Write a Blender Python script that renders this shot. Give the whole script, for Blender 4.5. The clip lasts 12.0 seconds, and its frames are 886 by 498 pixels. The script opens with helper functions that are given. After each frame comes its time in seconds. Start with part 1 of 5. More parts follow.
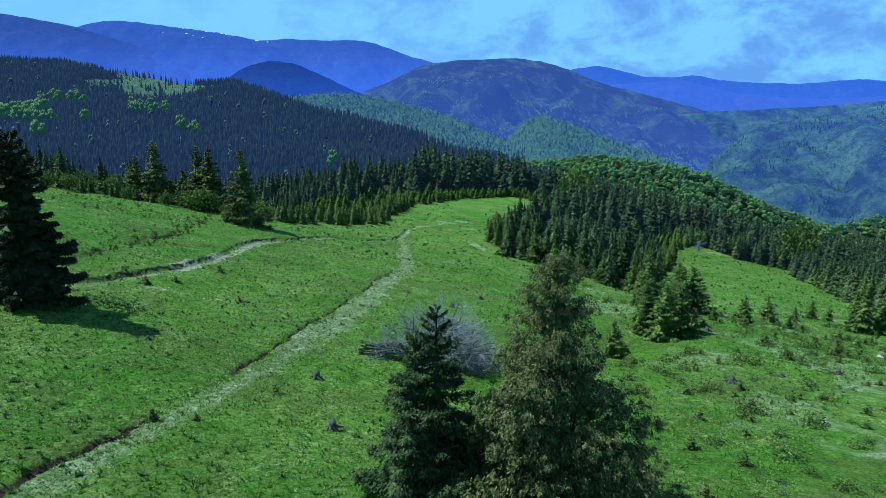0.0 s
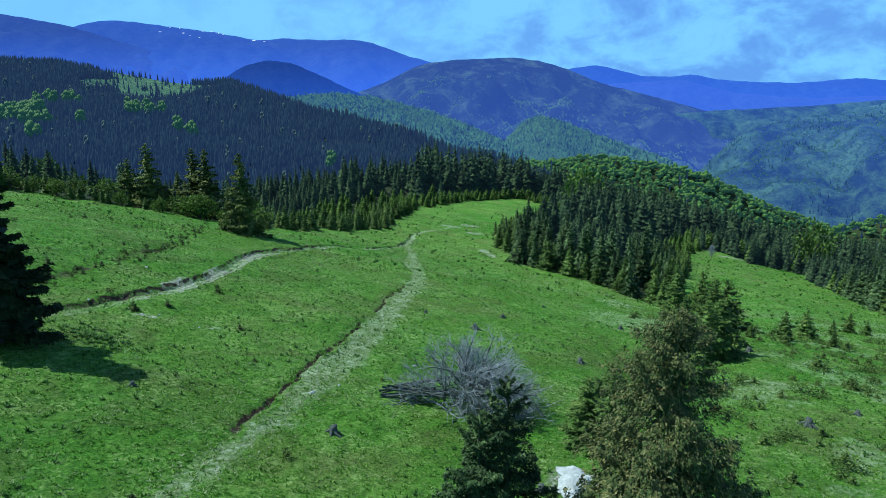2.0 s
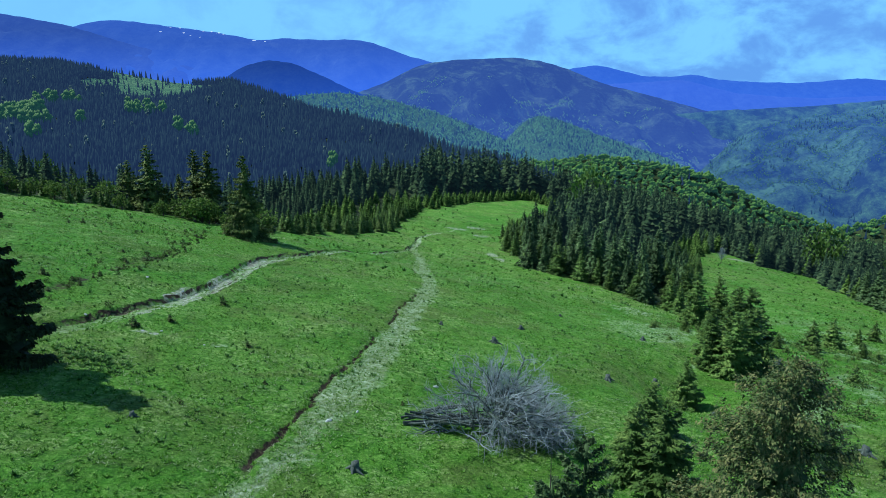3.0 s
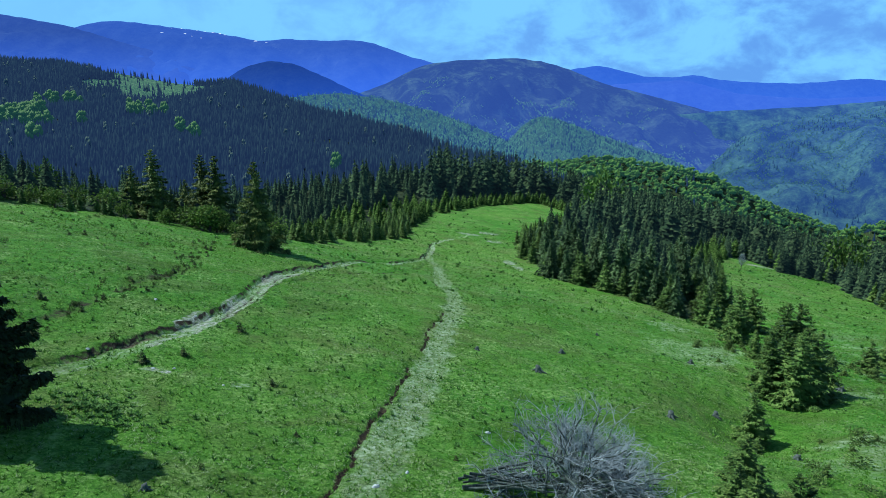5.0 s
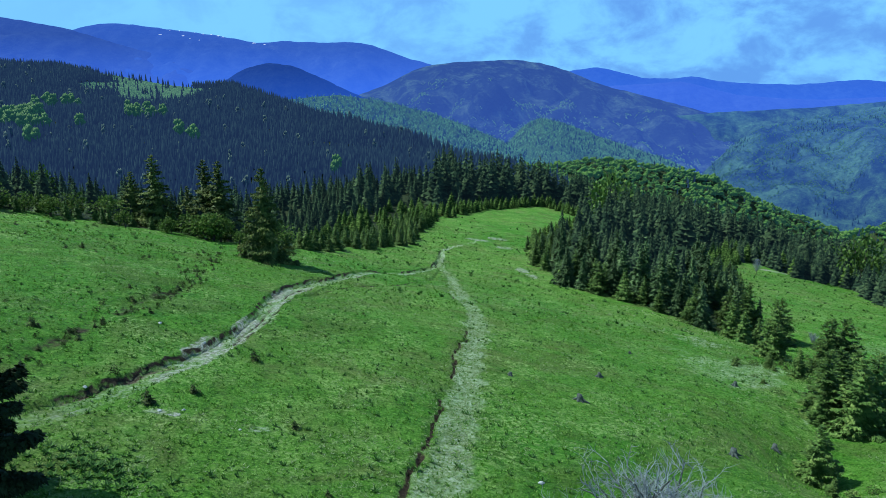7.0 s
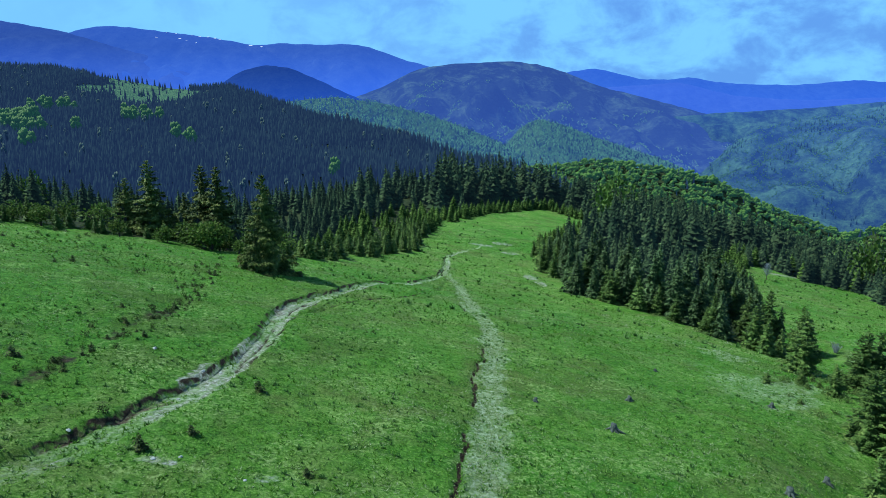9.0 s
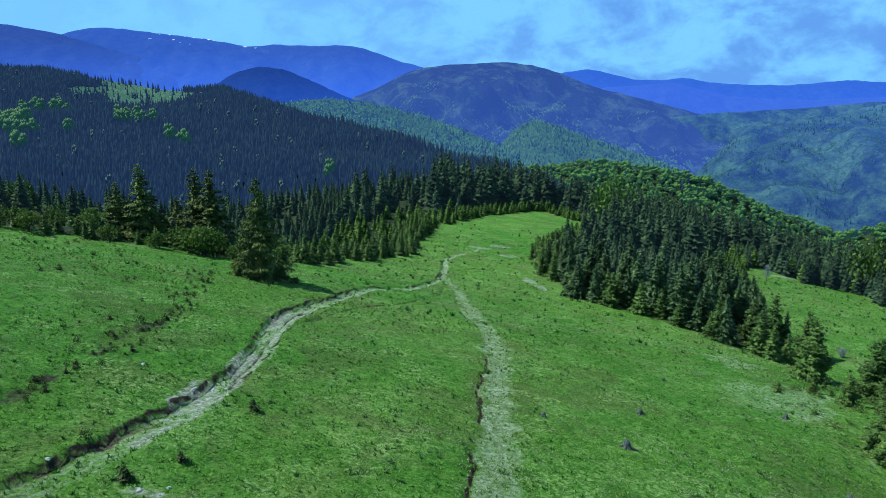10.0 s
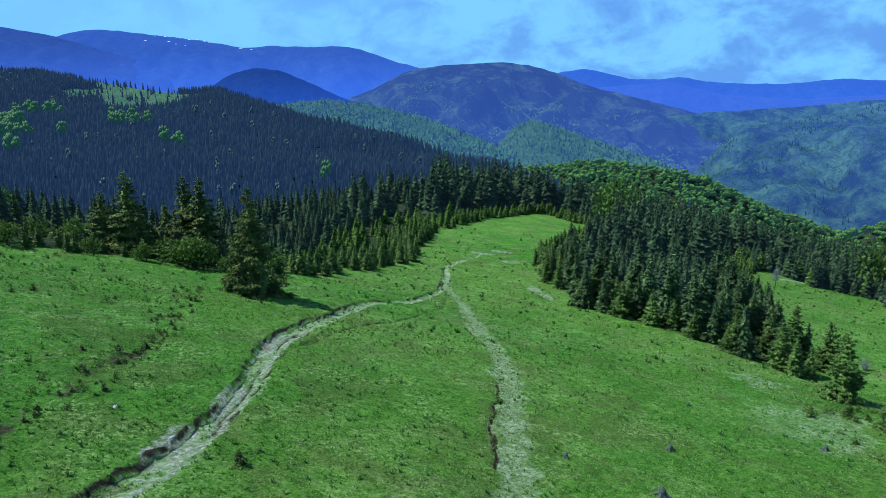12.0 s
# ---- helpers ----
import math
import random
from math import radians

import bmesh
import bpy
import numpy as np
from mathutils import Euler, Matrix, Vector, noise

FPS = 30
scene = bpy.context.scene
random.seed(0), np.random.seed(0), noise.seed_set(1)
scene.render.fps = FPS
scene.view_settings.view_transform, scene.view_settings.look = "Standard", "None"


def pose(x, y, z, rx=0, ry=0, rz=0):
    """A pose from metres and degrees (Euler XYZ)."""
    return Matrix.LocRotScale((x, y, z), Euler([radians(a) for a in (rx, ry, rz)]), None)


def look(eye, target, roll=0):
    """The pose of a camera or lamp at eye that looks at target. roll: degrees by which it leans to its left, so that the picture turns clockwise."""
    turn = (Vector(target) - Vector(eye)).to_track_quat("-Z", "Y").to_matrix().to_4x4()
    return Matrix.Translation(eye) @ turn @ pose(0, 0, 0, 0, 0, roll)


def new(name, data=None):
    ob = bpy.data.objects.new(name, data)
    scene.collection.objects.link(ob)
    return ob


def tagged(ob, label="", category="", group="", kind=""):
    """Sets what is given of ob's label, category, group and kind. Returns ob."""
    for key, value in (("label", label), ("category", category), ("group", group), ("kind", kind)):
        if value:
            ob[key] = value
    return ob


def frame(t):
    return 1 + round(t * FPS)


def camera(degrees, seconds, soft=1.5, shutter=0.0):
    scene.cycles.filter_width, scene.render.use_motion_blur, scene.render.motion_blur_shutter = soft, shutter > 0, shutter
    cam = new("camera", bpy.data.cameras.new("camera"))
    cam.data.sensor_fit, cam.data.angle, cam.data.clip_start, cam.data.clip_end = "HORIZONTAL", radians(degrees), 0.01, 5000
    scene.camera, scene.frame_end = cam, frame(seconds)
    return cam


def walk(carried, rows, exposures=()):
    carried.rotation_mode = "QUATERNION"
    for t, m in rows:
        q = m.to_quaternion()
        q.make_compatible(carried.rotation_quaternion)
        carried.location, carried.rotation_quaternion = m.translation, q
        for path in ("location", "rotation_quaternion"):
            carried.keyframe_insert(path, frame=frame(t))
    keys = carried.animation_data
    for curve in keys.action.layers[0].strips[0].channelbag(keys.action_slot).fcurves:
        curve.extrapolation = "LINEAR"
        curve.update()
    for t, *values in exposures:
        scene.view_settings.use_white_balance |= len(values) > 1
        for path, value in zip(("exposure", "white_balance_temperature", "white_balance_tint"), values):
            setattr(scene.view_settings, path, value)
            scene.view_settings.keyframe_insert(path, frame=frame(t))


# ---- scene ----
cam = camera(68.0, 12.0, soft=0.7)
# seconds, eye, (yaw, pitch, roll) in degrees
PATH = [
    (0, (0.000, 0.000, 20.000), (0.000, -13.358, 0.000)),
    (0.5, (-0.450, 1.724, 19.980), (-0.023, -13.364, -0.017)),
    (1, (-1.067, 3.741, 19.967), (-0.052, -13.359, -0.051)),
    (1.5, (-1.699, 5.511, 19.978), (-0.191, -13.375, -0.062)),
    (2, (-2.496, 7.524, 19.993), (-0.208, -13.390, -0.080)),
    (2.5, (-3.263, 9.332, 19.973), (-0.185, -13.393, -0.063)),
    (3, (-4.204, 11.301, 20.023), (-0.190, -13.390, -0.047)),
    (5, (-7.604, 17.702, 20.259), (-0.100, -13.341, -0.081)),
    (5.5, (-8.347, 19.078, 20.274), (-0.110, -13.319, -0.097)),
    (6, (-9.112, 20.556, 20.281), (-0.129, -13.264, -0.134)),
    (6.5, (-9.743, 21.838, 20.306), (-0.169, -13.231, -0.179)),
    (7, (-10.388, 23.143, 20.354), (-0.228, -13.200, -0.190)),
    (9, (-12.128, 27.893, 20.437), (-0.436, -13.058, -0.374)),
    (9.5, (-12.416, 29.019, 20.440), (-0.672, -13.011, -0.450)),
    (10, (-12.736, 30.373, 20.467), (-0.872, -12.980, -0.515)),
    (10.5, (-12.949, 31.629, 20.485), (-0.936, -12.968, -0.584)),
    (11, (-13.133, 33.094, 20.588), (-0.963, -12.957, -0.654)),
    (11.5, (-13.262, 34.384, 20.694), (-1.005, -12.959, -0.724)),
    (12, (-13.487, 35.991, 20.797), (-1.107, -12.950, -0.818)),
]


def eye_pose(eye, turn):
    yaw, pitch, roll = turn
    return pose(*eye, 90 + pitch, 0, yaw) @ pose(0, 0, 0, 0, 0, roll)


# the clip is graded cold: one fixed white balance
walk(cam, [(t, eye_pose(eye, turn)) for t, eye, turn in PATH], exposures=[(0, 0.08, 5500, 5), (12, 0.08, 5500, 5)])

# ---------------------------------------------------------------- light
SUN_FROM = Vector((-0.570, 0.150, 0.810)).normalized()
sun = new("sun", bpy.data.lights.new("sun", "SUN"))
sun.data.energy, sun.data.angle, sun.data.color = 4.85, radians(0.55), (1.0, 0.95, 0.86)
sun.matrix_world = look(SUN_FROM * 100, (0, 0, 0))


def make_world():
    world = bpy.data.worlds.new("sky")
    scene.world = world
    world.use_nodes = True
    nt = world.node_tree
    N, L = nt.nodes, nt.links
    N.clear()
    out, bg = N.new("ShaderNodeOutputWorld"), N.new("ShaderNodeBackground")
    sky = N.new("ShaderNodeTexSky")
    sky.sky_type, sky.sun_disc = "NISHITA", False
    sky.sun_elevation = math.asin(SUN_FROM.z)
    sky.sun_rotation = math.atan2(SUN_FROM.x, SUN_FROM.y)
    sky.altitude, sky.air_density, sky.dust_density, sky.ozone_density = 1200, 1.0, 0.6, 1.5
    tc, sep = N.new("ShaderNodeTexCoord"), N.new("ShaderNodeSeparateXYZ")
    L.new(tc.outputs["Generated"], sep.inputs[0])
    # flat cloud layer: the direction laid on a plane overhead
    lift = N.new("ShaderNodeMath"); lift.operation = "ADD"; lift.inputs[1].default_value = 0.60
    low = N.new("ShaderNodeMath"); low.operation = "MAXIMUM"; low.inputs[1].default_value = 0.02
    L.new(sep.outputs[2], lift.inputs[0]); L.new(lift.outputs[0], low.inputs[0])
    px, py = N.new("ShaderNodeMath"), N.new("ShaderNodeMath")
    px.operation = py.operation = "DIVIDE"
    L.new(sep.outputs[0], px.inputs[0]); L.new(low.outputs[0], px.inputs[1])
    L.new(sep.outputs[1], py.inputs[0]); L.new(low.outputs[0], py.inputs[1])
    flat = N.new("ShaderNodeCombineXYZ")
    L.new(px.outputs[0], flat.inputs[0]); L.new(py.outputs[0], flat.inputs[1])
    flat.inputs[2].default_value = 8.1

    def cloud_noise(scale, detail, rough, lo, hi, distortion=0.0):
        n = N.new("ShaderNodeTexNoise")
        n.inputs["Scale"].default_value, n.inputs["Detail"].default_value = scale, detail
        n.inputs["Roughness"].default_value, n.inputs["Distortion"].default_value = rough, distortion
        L.new(flat.outputs[0], n.inputs["Vector"])
        r = N.new("ShaderNodeMapRange")
        r.interpolation_type = "SMOOTHSTEP"
        r.inputs[1].default_value, r.inputs[2].default_value = lo, hi
        L.new(n.outputs[0], r.inputs[0])
        return r.outputs[0]

    cover = cloud_noise(2.2, 7, 0.55, 0.10, 0.36, 0.2)
    belly = cloud_noise(7.0, 10, 0.60, 0.38, 0.62, 0.25)
    # the bank is thinner and brighter towards the sun
    thick = N.new("ShaderNodeMapRange")
    for k, v in ((1, -0.55), (2, 0.25), (3, 0.12), (4, 1.0)):
        thick.inputs[k].default_value = v
    L.new(sep.outputs[0], thick.inputs[0])
    shade = N.new("ShaderNodeMath"); shade.operation = "MULTIPLY"
    L.new(belly, shade.inputs[0]); L.new(thick.outputs[0], shade.inputs[1])
    belly = shade.outputs[0]
    cloud = N.new("ShaderNodeMixRGB")
    cloud.inputs[1].default_value, cloud.inputs[2].default_value = CLOUD_LIT, CLOUD_BELLY
    L.new(belly, cloud.inputs[0])
    mix = N.new("ShaderNodeMixRGB")
    # the bank of cloud lies over the mountains and thins towards the zenith
    high = N.new("ShaderNodeMapRange")
    high.interpolation_type = "SMOOTHSTEP"
    for k, v in ((1, 0.16), (2, 0.50), (3, 1.0), (4, 0.04)):
        high.inputs[k].default_value = v
    L.new(sep.outputs[2], high.inputs[0])
    thin = N.new("ShaderNodeMath"); thin.operation = "MULTIPLY"
    L.new(cover, thin.inputs[0]); L.new(high.outputs[0], thin.inputs[1])
    cover = thin.outputs[0]
    L.new(cover, mix.inputs[0]); L.new(sky.outputs[0], mix.inputs[1]); L.new(cloud.outputs[0], mix.inputs[2])
    L.new(mix.outputs[0], bg.inputs[0])
    bg.inputs[1].default_value = SKY_STRENGTH
    L.new(bg.outputs[0], out.inputs[0])


SKY_STRENGTH = 0.092
CLOUD_LIT, CLOUD_BELLY = (2.85, 6.4, 9.9, 1), (1.70, 3.7, 7.75, 1)
make_world()


# ---------------------------------------------------------------- materials
def material(name):
    m = bpy.data.materials.new(name)
    m.use_nodes = True
    nt = m.node_tree
    return m, nt, nt.nodes["Principled BSDF"]


def noise_node(nt, scale, detail=4, rough=0.55, coord="Object", stretch=None, distortion=0.0):
    tc, n = nt.nodes.new("ShaderNodeTexCoord"), nt.nodes.new("ShaderNodeTexNoise")
    n.inputs["Scale"].default_value, n.inputs["Detail"].default_value = scale, detail
    n.inputs["Roughness"].default_value, n.inputs["Distortion"].default_value = rough, distortion
    if stretch:
        mp = nt.nodes.new("ShaderNodeMapping")
        mp.inputs["Scale"].default_value = stretch
        nt.links.new(tc.outputs[coord], mp.inputs[0]); nt.links.new(mp.outputs[0], n.inputs["Vector"])
    else:
        nt.links.new(tc.outputs[coord], n.inputs["Vector"])
    return n.outputs[0]


def ramp(nt, value, stops, smooth=False):
    r = nt.nodes.new("ShaderNodeValToRGB")
    if smooth:
        r.color_ramp.interpolation = "EASE"
    el = r.color_ramp.elements
    while len(el) < len(stops):
        el.new(0.5)
    for e, (at, colour) in zip(el, stops):
        e.position, e.color = at, (*colour, 1)
    nt.links.new(value, r.inputs[0])
    return r.outputs[0]


def mixed(nt, fac, a, b, mode="MIX"):
    m = nt.nodes.new("ShaderNodeMixRGB")
    m.blend_type = mode
    for socket, v in zip(m.inputs, (fac, a, b)):
        if isinstance(v, (int, float)):
            socket.default_value = v
        elif isinstance(v, tuple):
            socket.default_value = (*v, 1)
        else:
            nt.links.new(v, socket)
    return m.outputs[0]


def arith(nt, op, a, b):
    m = nt.nodes.new("ShaderNodeMath")
    m.operation = op
    m.use_clamp = True
    for socket, v in zip(m.inputs, (a, b)):
        if isinstance(v, (int, float)):
            socket.default_value = v
        else:
            nt.links.new(v, socket)
    return m.outputs[0]


def bump(nt, bsdf, height, strength, distance):
    b = nt.nodes.new("ShaderNodeBump")
    b.inputs["Strength"].default_value, b.inputs["Distance"].default_value = strength, distance
    nt.links.new(height, b.inputs["Height"]); nt.links.new(b.outputs[0], bsdf.inputs["Normal"])


def ground_material():
    m, nt, bsdf = material("meadow_ground")
    grain = noise_node(nt, 5.5, 5, 0.75)
    tuft = noise_node(nt, 1.1, 5, 0.65, distortion=0.4)
    patch = noise_node(nt, 0.16, 5, 0.6, distortion=0.6)
    wide = noise_node(nt, 0.03, 3, 0.5)
    grass = ramp(nt, grain, [(0.33, (0.017, 0.056, 0.007)), (0.46, (0.079, 0.205, 0.015)), (0.56, (0.156, 0.330, 0.034)), (0.66, (0.350, 0.53, 0.158))])
    lush = ramp(nt, tuft, [(0.36, (0.026, 0.095, 0.009)), (0.50, (0.101, 0.280, 0.019)), (0.64, (0.258, 0.460, 0.086))])
    green = mixed(nt, 0.40, grass, lush)
    # drier, browner patches of last year's grass
    dry = mixed(nt, 0.35, ramp(nt, grain, [(0.35, (0.065, 0.080, 0.018)), (0.7, (0.22, 0.215, 0.080))]), green)
    green = mixed(nt, arith(nt, "MULTIPLY", ramp(nt, patch, [(0.47, (0, 0, 0)), (0.62, (1, 1, 1))]), 0.75), green, dry)
    deep = mixed(nt, 1.0, green, (0.62, 0.84, 0.50), "MULTIPLY")
    green = mixed(nt, ramp(nt, wide, [(0.4, (0, 0, 0)), (0.6, (1, 1, 1))]), green, deep)
    # pale bleached straw and small flowers, in flecks
    fleck = noise_node(nt, 2.6, 6, 0.8)
    area = noise_node(nt, 0.20, 6, 0.70, distortion=0.5)
    pale = arith(nt, "MULTIPLY", ramp(nt, fleck, [(0.49, (0, 0, 0)), (0.60, (1, 1, 1))]), ramp(nt, area, [(0.46, (0, 0, 0)), (0.62, (1, 1, 1))]))
    green = mixed(nt, arith(nt, "MULTIPLY", pale, 0.75), green, (0.40, 0.58, 0.18))
    # worn tracks: straw, grit and bare earth
    def attr(name):
        a = nt.nodes.new("ShaderNodeAttribute")
        a.attribute_name = name
        return a.outputs["Fac"]
    grit = noise_node(nt, 3.0, 6, 0.75)
    worn = ramp(nt, grit, [(0.36, (0.10, 0.20, 0.04)), (0.46, (0.27, 0.40, 0.17)), (0.56, (0.45, 0.58, 0.36)), (0.68, (0.66, 0.74, 0.58))])
    stone = ramp(nt, noise_node(nt, 4.0, 6, 0.7), [(0.34, (0.09, 0.12, 0.06)), (0.47, (0.26, 0.30, 0.20)), (0.62, (0.62, 0.67, 0.59))])
    soil = ramp(nt, noise_node(nt, 3.0, 6, 0.7), [(0.3, (0.014, 0.012, 0.008)), (0.52, (0.045, 0.036, 0.022)), (0.72, (0.13, 0.10, 0.062))])
    edge = ramp(nt, noise_node(nt, 1.6, 5, 0.7), [(0.30, (0.0, 0.0, 0.0)), (0.70, (1, 1, 1))])

    def ragged(name):
        return ramp(nt, arith(nt, "MULTIPLY", attr(name), arith(nt, "ADD", edge, 0.35)), [(0.22, (0, 0, 0)), (0.55, (1, 1, 1))])
    streak = ramp(nt, noise_node(nt, 0.55, 5, 0.7, distortion=0.8), [(0.36, (0.22, 0.22, 0.22)), (0.58, (0.9, 0.9, 0.9))])
    colour = mixed(nt, arith(nt, "MULTIPLY", ragged("worn"), streak), green, worn)
    brown = ramp(nt, noise_node(nt, 2.2, 6, 0.75), [(0.34, (0.030, 0.024, 0.014)), (0.50, (0.105, 0.085, 0.050)), (0.66, (0.230, 0.200, 0.135))])
    colour = mixed(nt, ragged("soil"), colour, brown)
    broken = ramp(nt, noise_node(nt, 0.9, 6, 0.75, distortion=1.0), [(0.40, (0, 0, 0)), (0.56, (1, 1, 1))])
    colour = mixed(nt, arith(nt, "MULTIPLY", ragged("stony"), broken), colour, stone)
    colour = mixed(nt, ragged("earth"), colour, soil)
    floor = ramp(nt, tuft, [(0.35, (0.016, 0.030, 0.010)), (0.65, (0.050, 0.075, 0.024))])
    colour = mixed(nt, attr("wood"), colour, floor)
    nt.links.new(colour, bsdf.inputs["Base Color"])
    bsdf.inputs["Roughness"].default_value = 0.85
    bsdf.inputs["Specular IOR Level"].default_value = 0.15
    bump(nt, bsdf, mixed(nt, 0.4, grain, tuft), 1.0, 0.5)
    return m


def foliage(name, dark, mid, tip, brown=None, rough=0.6, see_through=0.15, airlight=None, tuft=0.0):
    """Needles or leaves: each spray has its own tone, with finer mottling inside it."""
    m, nt, bsdf = material(name)
    geo, info = nt.nodes.new("ShaderNodeNewGeometry"), nt.nodes.new("ShaderNodeObjectInfo")
    stops = [(0.0, dark), (0.55, mid), (0.9, tip)]
    if brown:
        stops = [(0.0, dark), (0.45, mid), (0.72, brown), (0.95, tip)]
    tone = geo.outputs["Random Per Island"]
    if tuft:
        # neighbouring sprays share a tone
        n = nt.nodes.new("ShaderNodeTexNoise")
        n.inputs["Scale"].default_value, n.inputs["Detail"].default_value = tuft, 3
        nt.links.new(geo.outputs["Position"], n.inputs["Vector"])
        spread = nt.nodes.new("ShaderNodeMapRange")
        spread.inputs[1].default_value, spread.inputs[2].default_value = 0.34, 0.66
        nt.links.new(n.outputs[0], spread.inputs[0])
        tone = mixed(nt, 0.55, tone, spread.outputs[0])
    colour = ramp(nt, tone, stops)
    fine = noise_node(nt, 9.0, 3, 0.7)
    colour = mixed(nt, 0.6, colour, ramp(nt, fine, [(0.3, (0.45, 0.45, 0.45)), (0.7, (1, 1, 1))]), "MULTIPLY")
    hue = nt.nodes.new("ShaderNodeHueSaturation")
    mr = nt.nodes.new("ShaderNodeMapRange")
    mr.inputs[3].default_value, mr.inputs[4].default_value = 0.75, 1.25
    nt.links.new(info.outputs["Random"], mr.inputs[0]); nt.links.new(mr.outputs[0], hue.inputs["Value"])
    nt.links.new(colour, hue.inputs["Color"]); nt.links.new(hue.outputs[0], bsdf.inputs["Base Color"])
    bsdf.inputs["Roughness"].default_value = rough
    bsdf.inputs["Specular IOR Level"].default_value = 0.12 if see_through else 0.0
    # haze painted on as a faint glow, which also lifts the dark gaps
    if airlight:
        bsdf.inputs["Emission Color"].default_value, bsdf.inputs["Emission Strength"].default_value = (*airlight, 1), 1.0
    if see_through:
        tr, mx = nt.nodes.new("ShaderNodeBsdfTranslucent"), nt.nodes.new("ShaderNodeMixShader")
        nt.links.new(hue.outputs[0], tr.inputs[0])
        mx.inputs[0].default_value = see_through
        out = nt.nodes["Material Output"]
        nt.links.new(bsdf.outputs[0], mx.inputs[1]); nt.links.new(tr.outputs[0], mx.inputs[2]); nt.links.new(mx.outputs[0], out.inputs[0])
    return m


def bark_material(name, a, b, scale=6.0):
    m, nt, bsdf = material(name)
    n = noise_node(nt, scale, 6, 0.7, stretch=(1, 1, 0.25))
    nt.links.new(ramp(nt, n, [(0.3, a), (0.7, b)]), bsdf.inputs["Base Color"])
    bsdf.inputs["Roughness"].default_value = 0.9
    bump(nt, bsdf, n, 0.6, 0.03)
    return m


def mountain_material(name, conifer, beech, haze, glow, patch_scale, share, crown_scale, low=-150.0, high=300.0, thin=0.75, soft=0.05):
    """Wooded slopes seen through kilometres of air: dark conifer and lighter beech stands, with the blue haze of the
    air painted as emission.
    """
    m, nt, bsdf = material(name)
    stand = noise_node(nt, patch_scale, 8, 0.72, distortion=0.3)
    crown = noise_node(nt, crown_scale, 4, 0.8)
    c = ramp(nt, crown, [(0.3, tuple(v * 0.45 for v in conifer)), (0.7, tuple(v * 1.5 for v in conifer))])
    b = ramp(nt, crown, [(0.3, tuple(v * 0.5 for v in beech)), (0.7, tuple(v * 1.45 for v in beech))])
    colour = mixed(nt, ramp(nt, stand, [(share - soft, (0, 0, 0)), (share + soft, (1, 1, 1))]), c, b)
    nt.links.new(colour, bsdf.inputs["Base Color"])
    bsdf.inputs["Roughness"].default_value = 0.95
    bsdf.inputs["Specular IOR Level"].default_value = 0.0
    # airlight painted as emission: weaker towards the tops where thin is under 1
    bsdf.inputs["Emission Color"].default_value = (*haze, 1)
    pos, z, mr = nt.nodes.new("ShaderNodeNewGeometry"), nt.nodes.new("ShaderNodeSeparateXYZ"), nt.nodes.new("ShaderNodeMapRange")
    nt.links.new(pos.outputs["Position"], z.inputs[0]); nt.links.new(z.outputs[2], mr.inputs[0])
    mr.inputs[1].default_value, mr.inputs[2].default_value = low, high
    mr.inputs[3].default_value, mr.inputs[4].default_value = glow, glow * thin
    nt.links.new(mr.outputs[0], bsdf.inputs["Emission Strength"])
    bump(nt, bsdf, crown, 1.0, 12.0)
    return m


MAT_GROUND = ground_material()
MAT_SPRUCE = foliage("spruce_needles", (0.0300, 0.0601, 0.0239), (0.0792, 0.1447, 0.0480), (0.1911, 0.2867, 0.1014), see_through=0.15, tuft=1.3)
MAT_SPRUCE_TALL = foliage("old_spruce_needles", (0.042, 0.072, 0.020), (0.118, 0.172, 0.038), (0.290, 0.340, 0.080), see_through=0.12, tuft=0.6)
# spruce needles again, with the shade on backlit trees put into the colour
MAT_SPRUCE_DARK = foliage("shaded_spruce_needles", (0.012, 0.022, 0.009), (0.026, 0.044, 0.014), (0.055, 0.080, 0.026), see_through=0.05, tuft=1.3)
MAT_SPRUCE_CONES = foliage("spruce_needles_with_brown_cones", (0.030, 0.055, 0.018), (0.105, 0.165, 0.045), (0.360, 0.390, 0.120), brown=(0.235, 0.235, 0.088), see_through=0.05, tuft=3.0)
MAT_YOUNG = foliage("young_spruce_needles", (0.0422, 0.0879, 0.0198), (0.1086, 0.1995, 0.0395), (0.2415, 0.3465, 0.0831), tuft=1.0)
# painted glow as of thin haze, to keep the gaps from going black
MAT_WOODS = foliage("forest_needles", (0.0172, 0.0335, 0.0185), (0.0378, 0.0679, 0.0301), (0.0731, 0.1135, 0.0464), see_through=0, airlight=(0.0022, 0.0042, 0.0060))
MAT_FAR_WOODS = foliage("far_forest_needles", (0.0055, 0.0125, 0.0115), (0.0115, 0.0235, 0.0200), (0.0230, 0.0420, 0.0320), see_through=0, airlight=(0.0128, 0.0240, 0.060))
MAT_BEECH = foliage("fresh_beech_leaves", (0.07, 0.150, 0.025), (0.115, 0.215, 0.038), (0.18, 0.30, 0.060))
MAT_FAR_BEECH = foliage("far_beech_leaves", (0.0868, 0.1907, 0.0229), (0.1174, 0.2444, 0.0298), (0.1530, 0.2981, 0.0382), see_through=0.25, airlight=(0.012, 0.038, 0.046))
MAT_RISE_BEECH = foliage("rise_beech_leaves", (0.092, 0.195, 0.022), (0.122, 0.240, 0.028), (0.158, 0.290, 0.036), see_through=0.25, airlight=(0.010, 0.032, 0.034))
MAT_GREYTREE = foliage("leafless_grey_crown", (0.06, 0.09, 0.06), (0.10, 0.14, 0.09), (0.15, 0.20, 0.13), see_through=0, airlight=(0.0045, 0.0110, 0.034))
